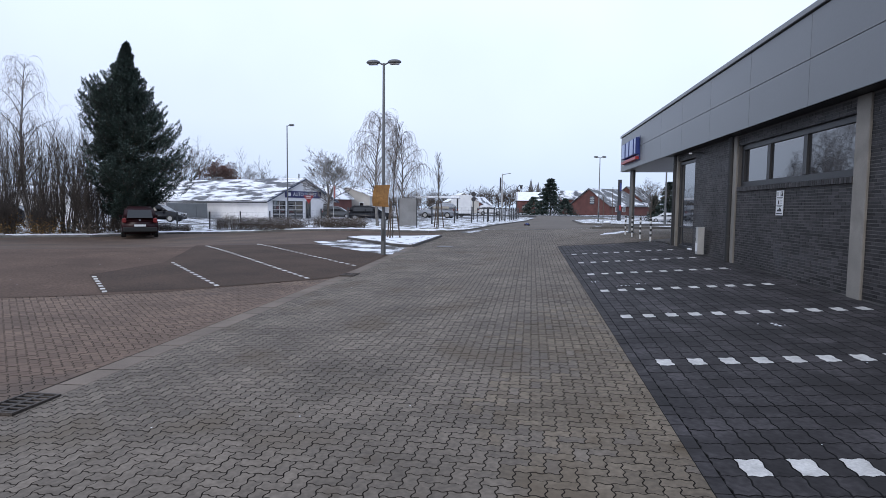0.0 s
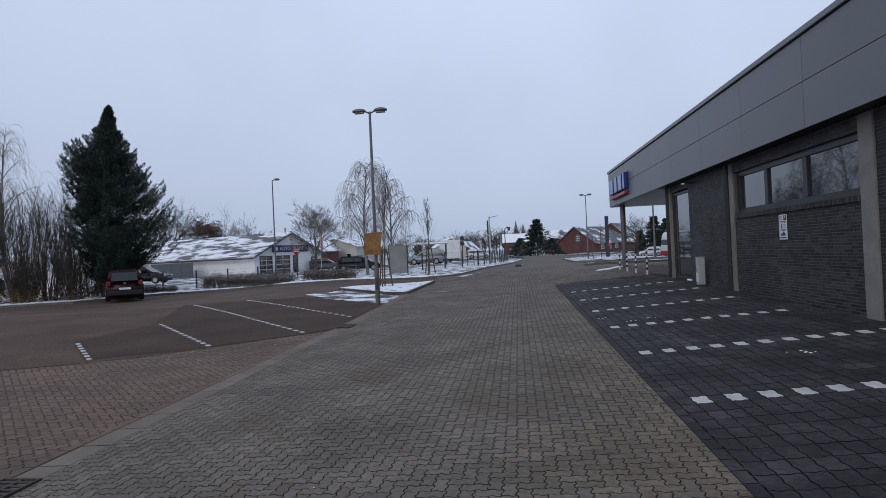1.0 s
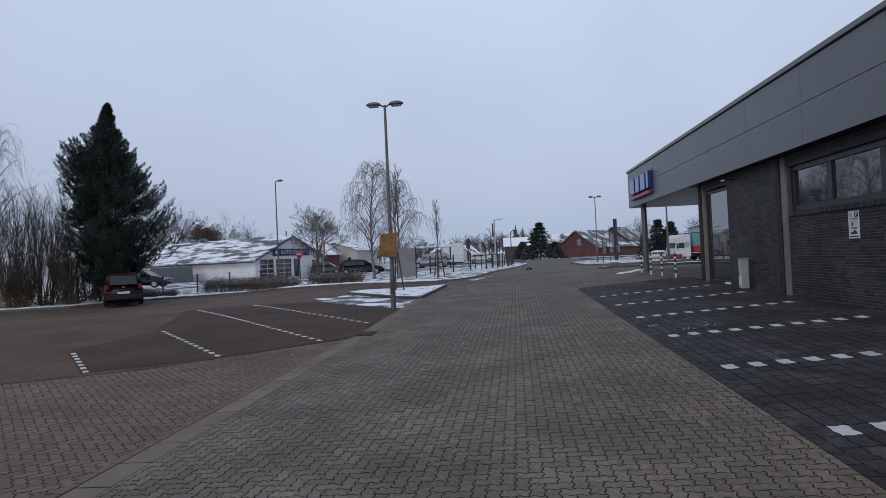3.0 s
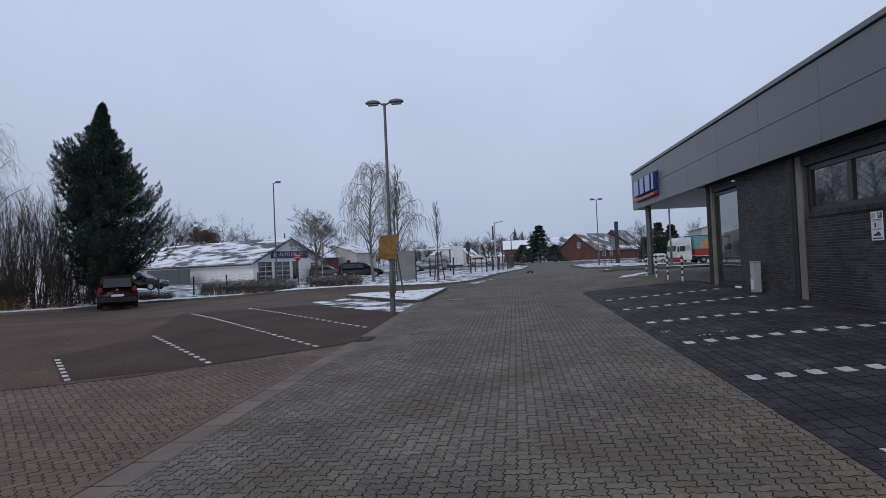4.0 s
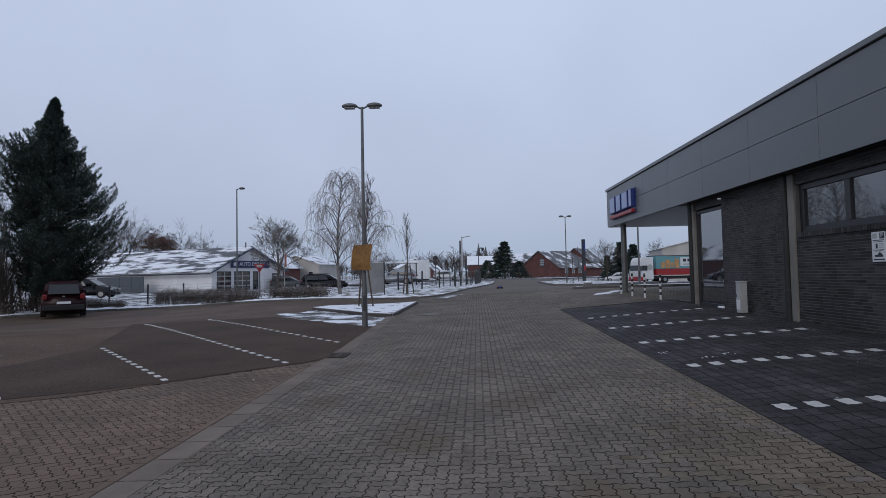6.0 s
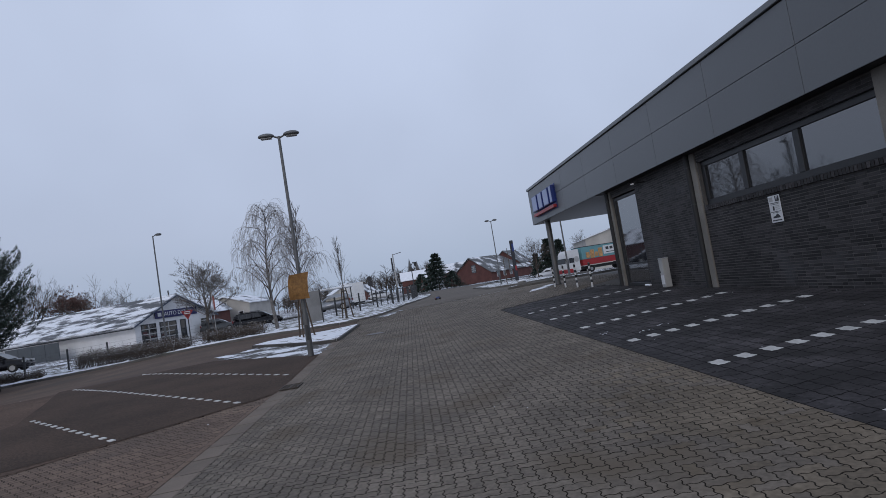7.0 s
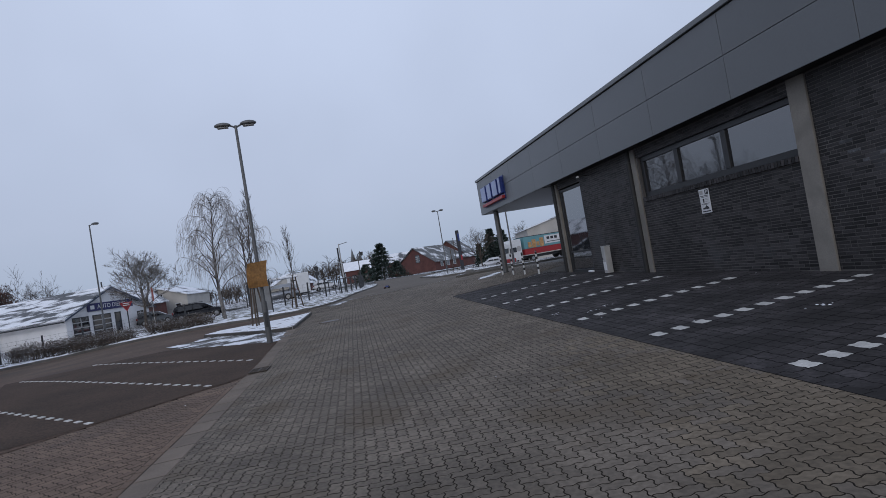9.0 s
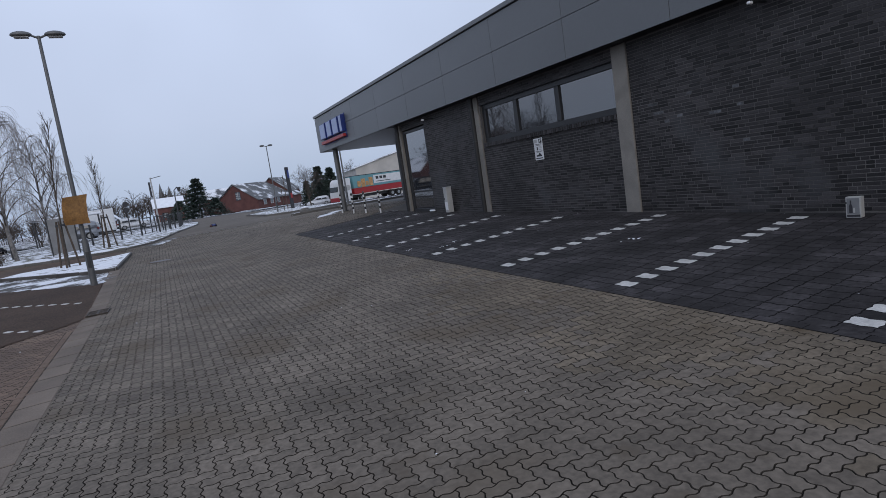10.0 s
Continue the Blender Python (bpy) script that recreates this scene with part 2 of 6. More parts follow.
BOARD_BLUE = surface("dark_blue_sign_paint", (0.018, 0.02, 0.10), 0.5, 20, 1, 0.05, 0.1, 0.0)
TRIM_BLUE = surface("slate_blue_paint", (0.05, 0.065, 0.10), 0.6, 20, 1, 0.05, 0.1, 0.0)
SHED_GREY = surface("grey_shed_panel", (0.075, 0.085, 0.095), 0.6, 20, 1, 0.06, 0.1, 0.0)
BLUE = surface("deep_blue_plastic", (0.012, 0.03, 0.16), 0.35, 30, 2, 0.04, 0.05, 0.0)
BLUE_PALE = surface("pale_blue_plastic", (0.30, 0.36, 0.56), 0.4, 30, 2, 0.04, 0.05, 0.0)
RED = surface("red_plastic", (0.30, 0.018, 0.022), 0.4, 30, 2, 0.05, 0.06, 0.0)
FLAG_CLOTH = surface("faded_red_cloth", (0.34, 0.12, 0.10), 0.9, 30, 2, 0.1, 0.15, 0.1)
RED_PALE = surface("red_light_cover", (0.16, 0.012, 0.012), 0.3, 30, 2, 0.05, 0.06, 0.0)
WHITE_PAINT = surface("white_paint", (0.62, 0.63, 0.64), 0.45, 30, 2, 0.04, 0.07, 0.0)
GREY_BOX = surface("pale_grey_metal", (0.36, 0.36, 0.355), 0.5, 30, 3, 0.04, 0.1, 0.0)
TEAL = surface("teal_tarpaulin", (0.12, 0.28, 0.31), 0.5, 20, 1, 0.05, 0.08, 0.0)
TAN = surface("tan_print", (0.45, 0.25, 0.10), 0.5, 20, 3, 0.15, 0.3, 0.0)
CAR_BLACK = surface("black_car_paint", (0.006, 0.006, 0.008), 0.25, 20, 1, 0.05, 0.1, 0.0, spec=0.35)
CAR_GREY = surface("dark_grey_car_paint", (0.07, 0.075, 0.08), 0.3, 20, 1, 0.05, 0.1, 0.0)
CAR_MAROON = surface("dark_maroon_car_paint", (0.020, 0.005, 0.007), 0.3, 20, 1, 0.05, 0.1, 0.0, spec=0.2)
CAR_SILVER = surface("silver_car_paint", (0.30, 0.31, 0.33), 0.3, 20, 1, 0.05, 0.1, 0.0, metal=0.5)
CAR_WHITE = surface("white_car_paint", (0.55, 0.56, 0.58), 0.3, 20, 1, 0.03, 0.06, 0.0)
RUBBER = surface("black_rubber", (0.014, 0.014, 0.014), 0.85, 30, 3, 0.1, 0.1, 0.0)
RIM = surface("alloy_rim", (0.33, 0.34, 0.35), 0.35, 30, 3, 0.05, 0.1, 0.0, metal=0.7)
PRINT = surface("black_print", (0.025, 0.025, 0.03), 0.6, 30, 3, 0.05, 0.05, 0.0)
PLASTIC_SHEET = surface("clouded_plastic_panel", (0.17, 0.175, 0.18), 0.4, 20, 2, 0.08, 0.15, 0.0)


# ---- building helpers ----
def smooth01(v):
    v = max(0.0, min(1.0, v))
    return v * v * (3 - 2 * v)


def bend(v, xs, ys):
    return float(np.interp(v, xs, ys))


def gz(x, y):
    """Height of the terrain: falls from the shop to the gutter, and climbs gently ahead."""
    c = bend(x, (-11, -2.9, 2.8, 6.34, 18), (-0.02, -0.185, 0, 0.25, 0.40))
    c *= 1 - max(0.0, min(1.0, (y - 28) / 11))
    z = c + 0.015 * (max(-20.0, min(38.0, y)) - 9)
    z -= 0.9 * smooth01((x - 10) / 14) * smooth01((y - 36) / 34)
    z -= 0.42 * smooth01((-x - 6) / 10) * smooth01((y - 14) / 12)
    return z


def mesh_of(name, verts, faces, material, parent=None, label="", smooth=False):
    me = bpy.data.meshes.new(name)
    me.from_pydata(verts, [], faces)
    if isinstance(material, (list, tuple)):
        for m in material:
            me.materials.append(m)
    else:
        me.materials.append(material)
    if smooth:
        me.polygons.foreach_set("use_smooth", [True] * len(me.polygons))
    ob = new(name, me)
    if parent:
        ob.parent = parent
    if label:
        ob["label"] = label
    return ob


def part(name, bm, material, parent=None, label="", smooth=False):
    me = bpy.data.meshes.new(name)
    bm.to_mesh(me)
    bm.free()
    me.materials.append(material)
    if smooth:
        me.polygons.foreach_set("use_smooth", [True] * len(me.polygons))
    ob = new(name, me)
    if parent:
        ob.parent = parent
    if label:
        ob["label"] = label
    return ob


def empty(name, x, y, z, turn=0.0, **tags):
    ob = new(name)
    ob.empty_display_size = 0.1
    ob.matrix_world = pose(x, y, z, 0, 0, turn)
    return tagged(ob, **tags)


def box_bm(x0, x1, y0, y1, z0, z1, bevel=0.0, bm=None, segs=1):
    own = bm is None
    bm = bm or bmesh.new()
    g = bmesh.ops.create_cube(bm, size=1.0)
    for v in g["verts"]:
        v.co = Vector((x0 + (v.co.x + 0.5) * (x1 - x0), y0 + (v.co.y + 0.5) * (y1 - y0), z0 + (v.co.z + 0.5) * (z1 - z0)))
    if bevel and own:
        bmesh.ops.bevel(bm, geom=bm.edges[:], offset=bevel, segments=segs, affect="EDGES")
    return bm


def tube_bm(x, y, z0, z1, r0, r1, sides=12, bm=None):
    bm = bm or bmesh.new()
    g = bmesh.ops.create_cone(bm, cap_ends=True, segments=sides, radius1=r0, radius2=r1, depth=z1 - z0)
    for v in g["verts"]:
        v.co += Vector((x, y, (z0 + z1) / 2))
    return bm


def beam_bm(a, b, r0, r1=None, sides=6, bm=None):
    """A tapered round bar between two points."""
    bm = bm or bmesh.new()
    a, b = Vector(a), Vector(b)
    d = b - a
    g = bmesh.ops.create_cone(bm, cap_ends=True, segments=sides, radius1=r0, radius2=r0 if r1 is None else r1, depth=d.length)
    q = d.to_track_quat("Z", "Y").to_matrix().to_4x4()
    for v in g["verts"]:
        v.co = (a + b) / 2 + q @ v.co
    return bm


def prism_bm(points, axis_len, bevel=0.0, segs=1):
    """A profile of (x, z) points drawn out along y, centred."""
    bm = bmesh.new()
    f = bm.faces.new([bm.verts.new((x, -axis_len / 2, z)) for x, z in points])
    g = bmesh.ops.extrude_face_region(bm, geom=[f])
    for v in g["geom"]:
        if isinstance(v, bmesh.types.BMVert):
            v.co.y += axis_len
    bmesh.ops.recalc_face_normals(bm, faces=bm.faces[:])
    if bevel:
        bmesh.ops.bevel(bm, geom=bm.edges[:], offset=bevel, segments=segs, affect="EDGES")
    return bm


def sheet(name, outline, material, lift=0.0, thick=0.0, cell=1.0, parent=None, label=""):
    """A paved sheet that follows the terrain inside an outline."""
    bm = bmesh.new()
    f = bm.faces.new([bm.verts.new((x, y, 0)) for x, y in outline])
    bmesh.ops.triangulate(bm, faces=[f])
    xs, ys = [p[0] for p in outline], [p[1] for p in outline]
    for lo, hi, nrm in ((min(xs), max(xs), (1, 0, 0)), (min(ys), max(ys), (0, 1, 0))):
        k = lo + cell
        while k < hi - 0.01:
            geo = bm.verts[:] + bm.edges[:] + bm.faces[:]
            bmesh.ops.bisect_plane(bm, geom=geo, plane_co=Vector(nrm) * k, plane_no=nrm)
            k += cell
    for v in bm.verts:
        v.co.z = gz(v.co.x, v.co.y) + lift
    bmesh.ops.recalc_face_normals(bm, faces=bm.faces[:])
    if bm.faces and sum(q.normal.z for q in bm.faces) < 0:
        bmesh.ops.reverse_faces(bm, faces=bm.faces[:])
    if thick:
        g = bmesh.ops.extrude_face_region(bm, geom=bm.faces[:])
        for v in g["geom"]:
            if isinstance(v, bmesh.types.BMVert):
                v.co.z -= thick
        bmesh.ops.recalc_face_normals(bm, faces=bm.faces[:])
    ob = part(name, bm, material, parent, label)
    return ob


def inside(x, y, poly):
    hit = False
    for i in range(len(poly)):
        (x0, y0), (x1, y1) = poly[i - 1], poly[i]
        if (y0 > y) != (y1 > y) and x < (x1 - x0) * (y - y0) / (y1 - y0) + x0:
            hit = not hit
    return hit


def text_on(name, body, size, m, material, parent=None, depth=0.004):
    cu = bpy.data.curves.new(name, "FONT")
    cu.body = body
    cu.size = size
    cu.align_x, cu.align_y = "CENTER", "CENTER"
    cu.extrude = depth
    tmp = bpy.data.objects.new(name, cu)
    scene.collection.objects.link(tmp)
    me = bpy.data.meshes.new_from_object(tmp)
    bpy.data.objects.remove(tmp)
    me.materials.clear()
    me.materials.append(material)
    ob = new(name, me)
    ob.matrix_world = m
    if parent:
        ob.parent = parent
    return ob


# ---- the large structure: terrain and paving ----
def drive_edge(y):
    return 2.45 + 0.019 * y


def gutter_line(y):
    return -2.77 + 0.035 * (min(y, 15.0) - 6.0)


KERB_LINE = [(-70, 15.0), (-24.0, 26.6), (-20.2, 27.9), (-18.0, 31.0), (-15.5, 32.2), (-12.0, 32.6), (-8.8, 31.2), (-5.0, 30.8), (-2.3, 31.3), (-1.3, 32.2), (-0.6, 34.5), (0.6, 40.0), (2.2, 50.0), (3.0, 60.0)]


def build_ground():
    xs = list(np.arange(-60, 61, 2.0))
    ys = list(np.arange(-20, 121, 2.0))
    xs = [-2500, -900, -300, -120] + xs + [120, 300, 900, 2500]
    ys = [-2500, -600, -120] + ys + [200, 400, 900, 3000]
    verts = [(x, y, gz(x, y) - 0.11) for y in ys for x in xs]
    w = len(xs)
    faces = [(j * w + i, j * w + i + 1, (j + 1) * w + i + 1, (j + 1) * w + i) for j in range(len(ys) - 1) for i in range(w - 1)]
    tagged(mesh_of("ground", verts, faces, SNOW_TARMAC), "wet winter ground with thin patchy snow", "ground", kind="structure")


build_ground()
driveway = tagged(sheet("driveway_bed", [(gutter_line(-12) + 0.1, -12), (drive_edge(-12), -12), (drive_edge(21.5), 21.5), (5.5, 21.5), (9.0, 25), (9.0, 33), (-1.1, 33), (-1.3, 32.2), (-2.3, 31.3), (gutter_line(25) + 0.1, 25)], JOINT, -0.024, cell=1.0),
                  "grey interlocking wave-edged pavers in herringbone bond", "driveway", kind="structure")
driveway.name = "driveway"
far_drive = tagged(sheet("driveway_far", [(gutter_line(33) - 0.2, 33), (9.0, 33.0), (9.0, 40), (12, 60), (14, 80), (4.5, 90), (3.0, 60), (2.2, 50), (0.6, 40), (-0.6, 34.5)], PAVED_FAR, 0.0, cell=2.0),
                   "grey paved drive leading on towards the road", "driveway", kind="structure")
LOT = [(-2.62, 13.5), (-3.3, 12.75), (-4.25, 11.65), (-5.15, 10.6), (-6.15, 9.95), (-7.2, 9.35), (-8.6, 8.4), (-12, 6.5), (-24, 5.0), (-24, 12.5), (-14.8, 17.3), (-10.0, 19.3), (-7.7, 20.8), (-6.2, 21.9), (-2.62, 19.0), (-2.6, 16.0)]
asphalt_lot = tagged(sheet("asphalt_lane", LOT, ASPHALT_WORN, 0.006, cell=0.6), "worn reddish-brown asphalt lane beside the parking bays", "lane", kind="structure")
BAYS = [(-2.64, 13.52), (-3.32, 12.78), (-4.25, 11.7), (-5.0, 11.0), (-6.0, 10.3), (-7.75, 12.2), (-7.65, 14.7), (-8.7, 17.4), (-9.95, 20.2), (-8.1, 20.9), (-6.2, 21.8), (-2.64, 18.98), (-2.62, 16.0)]
asphalt_bays = tagged(sheet("asphalt_parking", BAYS, ASPHALT, 0.010, cell=0.5), "dark brown-grey asphalt parking bays", "parking lot", kind="structure")
lane = tagged(sheet("brown_lane", [(-60, -14), (gutter_line(-14) - 0.1, -14), (gutter_line(16) - 0.1, 16), (-2.6, 24.0), (-2.3, 31.2), (-5, 30.7), (-8.8, 31.1), (-12, 32.5), (-15.5, 32.1), (-18.0, 30.9), (-20.2, 27.8), (-24, 26.5), (-70, 14.9)], LANE_BED, -0.03, cell=1.5),
              "brown concrete paver lane round the parking bays", "driveway", kind="structure")
stalls = tagged(sheet("parking_bays", [(drive_edge(-12), -12), (6.36, -12), (6.36, 21.5), (drive_edge(21.5), 21.5)], JOINT_DARK, -0.022, cell=1.0),
                "near-black paver parking bays beside the shop wall", "parking lot", kind="structure")
apron = tagged(sheet("shop_apron", [(5.5, 21.5), (6.37, 21.5), (6.37, 19.4), (16, 19.4), (16, 33), (9.0, 33), (9.0, 25)], ASPHALT_FAR, -0.002, cell=1.5),
               "grey paved apron under the shop canopy", "pavement", kind="structure")


def build_gutter():
    g = tagged(new("gutter"), "pale concrete slab gutter along the paved drive", "gutter", kind="structure")
    bm = box_bm(-0.148, 0.148, -0.242, 0.242, -0.06, 0.0, 0.006)
    me = joint = None
    y = -8.0
    while y < 30:
        x = gutter_line(y)
        if me is None:
            ob = part("gutter_slab", bm, CONCRETE, g)
            me = ob.data
        else:
            ob = new("gutter_slab", me)
            ob.parent = g
        ob.matrix_world = pose(x, y, gz(x, y) + 0.004 + random.uniform(-0.002, 0.002), 0.86, -1.9 + random.uniform(-0.2, 0.2), -2 if y < 15 else 0)
        if joint is None:
            joint = part("joint", box_bm(-0.146, 0.146, -0.01, 0.01, -0.03, 0.0), GRIME, g, "dark dirt-filled joint").data
            ob = bpy.data.objects["joint"]
        else:
            ob = new("joint", joint)
            ob.parent = g
        ob.matrix_world = pose(gutter_line(y + 0.25), y + 0.25, gz(gutter_line(y + 0.25), y + 0.25) + 0.001, 0.86, -1.9, -2 if y < 15 else 0)
        y += 0.5
    # one course of small stones beside the slabs
    y, me = -2.9, None
    while y < 12.6:
        x = gutter_line(y) - 0.202
        if me is None:
            ob = part("border_stone", box_bm(-0.043, 0.043, -0.095, 0.095, -0.05, 0.0, 0.004), RUST_I, g)
            me = ob.data
            bed = part("joint_bed", box_bm(-0.052, 0.056, -0.102, 0.102, -0.03, 0.0), GRIME, g, "dark dirt between the border stones")
            bed_me = bed.data
        else:
            ob, bed = new("border_stone", me), new("joint_bed", bed_me)
            ob.parent = bed.parent = g
        bed.matrix_world = pose(x, y, gz(x, y) + 0.0015, 0.86, -1.2, -2)
        ob.matrix_world = pose(x, y, gz(x, y) + 0.005 + random.uniform(-0.001, 0.001), 0.86, -1.2, -2)
        y += 0.203
    for gx, gy in ((gutter_line(5.2), 5.2), (gutter_line(13.85) + 0.07, 13.85)):
        d = empty("drain_grate", gx, gy, gz(gx, gy) + 0.008, -2, label="rusty cast-iron drain grate set in the gutter", category="drain")
        part("frame", ring_bm(0.17, 0.25, 0.022, 0.02), IRON, d)
        # flat black plate under the bars: the pit's shade put into colour
        part("pit_shade", box_bm(-0.15, 0.15, -0.23, 0.23, -0.004, -0.001), SEAL, d)
        for i in range(6):
            yy = -0.185 + i * 0.074
            part("bar", box_bm(-0.15, 0.15, yy - 0.014, yy + 0.014, 0, 0.014, 0.003), IRON, d)
        part("cross_bar", box_bm(-0.02, 0.02, -0.23, 0.23, 0, 0.016, 0.003), IRON, d)


def ring_bm(hx, hy, wdt, h):
    bm = bmesh.new()
    for x0, x1, y0, y1 in ((-hx, -hx + wdt, -hy, hy), (hx - wdt, hx, -hy, hy), (-hx + wdt, hx - wdt, -hy, -hy + wdt), (-hx + wdt, hx - wdt, hy - wdt, hy)):
        box_bm(x0, x1, y0, y1, 0, h, bm=bm)
    return bm


build_gutter()


def kerb_run(name, line, label, height=0.11, width=0.12, stone=1.0, material=None):
    k = tagged(new(name), label, "kerb", kind="structure")
    for (x0, y0), (x1, y1) in zip(line, line[1:]):
        d = math.hypot(x1 - x0, y1 - y0)
        count = max(1, round(d / stone))
        if d > 30:
            count = 6
        for i in range(count):
            a, b = i / count, (i + 1) / count
            ax, ay, bx, by = x0 + (x1 - x0) * a, y0 + (y1 - y0) * a, x0 + (x1 - x0) * b, y0 + (y1 - y0) * b
            ln = math.hypot(bx - ax, by - ay) - 0.012
            ob = part("kerbstone", box_bm(-ln / 2, ln / 2, -width / 2, width / 2, -0.12, height, 0.012), material or KERB, k)
            cx, cy = (ax + bx) / 2, (ay + by) / 2
            ob.matrix_world = pose(cx, cy, gz(cx, cy), 0, -math.degrees(math.atan2(gz(bx, by) - gz(ax, ay), ln)), math.degrees(math.atan2(by - ay, bx - ax)))
    return k


kerb_run("kerb_verge", KERB_LINE, "low weathered concrete kerb along the snowy verge", 0.072, 0.09)
verge_outline = KERB_LINE + [(2.0, 62), (-1.5, 52), (-6.5, 42), (-14, 40), (-22, 40), (-70, 34)]
verge = tagged(sheet("verge", [(x, y + 0.05) for x, y in verge_outline], SNOW_GRASS, 0.075, 0.2, 2.0), "rough grass verge half covered by snow", "verge", kind="structure")

ISLAND = [(-2.42, 22.0), (-3.4, 22.65), (-5.75, 24.9), (-5.4, 25.9), (-2.1, 27.8)]
island = tagged(sheet("planting_island", ISLAND, SNOW_ISLAND, 0.104, 0.25, 0.8), "raised planting island under smooth snow", "traffic island", kind="structure")
kerb_run("kerb_island", ISLAND + ISLAND[:1], "dark wet kerb round the planting island", 0.10, 0.12, 0.9, KERB_WET)
def ragged(outline, amp, step):
    """The outline with uneven, melted bays and tongues."""
    out = []
    for (x0, y0), (x1, y1) in zip(outline, outline[1:] + outline[:1]):
        d = math.hypot(x1 - x0, y1 - y0)
        count = max(1, round(d / step))
        for i in range(count):
            x, y = x0 + (x1 - x0) * i / count, y0 + (y1 - y0) * i / count
            k = amp * (noise.noise(Vector((x * 1.7, y * 1.7, 3))) + 0.7 * noise.noise(Vector((x * 5.5, y * 5.5, 8))))
            out.append((x + k * (y1 - y0) / d, y - k * (x1 - x0) / d))
    return out


slush = tagged(sheet("slush_patch", ragged([(-2.5, 19.0), (-3.6, 19.45), (-4.4, 20.4), (-6.4, 22.5), (-5.7, 24.7), (-3.4, 22.55), (-2.5, 21.9)], 0.5, 0.16), SNOW_LOT, 0.004, 0.0, 0.4), "trampled thin snow on the paving", "snow", kind="structure")

BAY_LINES = [((-6.0, 10.4), (-7.65, 12.2)), ((-4.52, 11.65), (-7.5, 14.85)), ((-3.22, 13.2), (-9.55, 20.1)), ((-2.9, 15.85), (-8.1, 21.2))]


def build_bay_lines():
    for (x0, y0), (x1, y1) in BAY_LINES:
        line = tagged(new("bay_marking"), "white stone dashes marking a parking bay on asphalt", "road marking", kind="structure")
        ln = math.hypot(x1 - x0, y1 - y0)
        ang = math.degrees(math.atan2(y1 - y0, x1 - x0))
        s = 0.0
        while s < ln:
            x, y = x0 + (x1 - x0) * s / ln, y0 + (y1 - y0) * s / ln
            ob = part("marker_stone", box_bm(-0.076, 0.076, -0.04, 0.04, -0.04, 0.0, 0.004), WHITE_STONE, line)
            ob.matrix_world = pose(x, y, gz(x, y) + 0.020, 0.4, -0.5, ang + random.uniform(-3, 3))
            s += 0.35


build_bay_lines()

# ---- the shop ----
WALL_X, FASCIA_X, SOFFIT, ROOF = 6.34, 6.02, 3.18, 4.77
Y_BACK, Y_CORNER, Y_END = -14.0, 19.92, 27.68
PILLARS = ((9.71, 0.34), (14.645, 0.2), (19.46, 0.12))


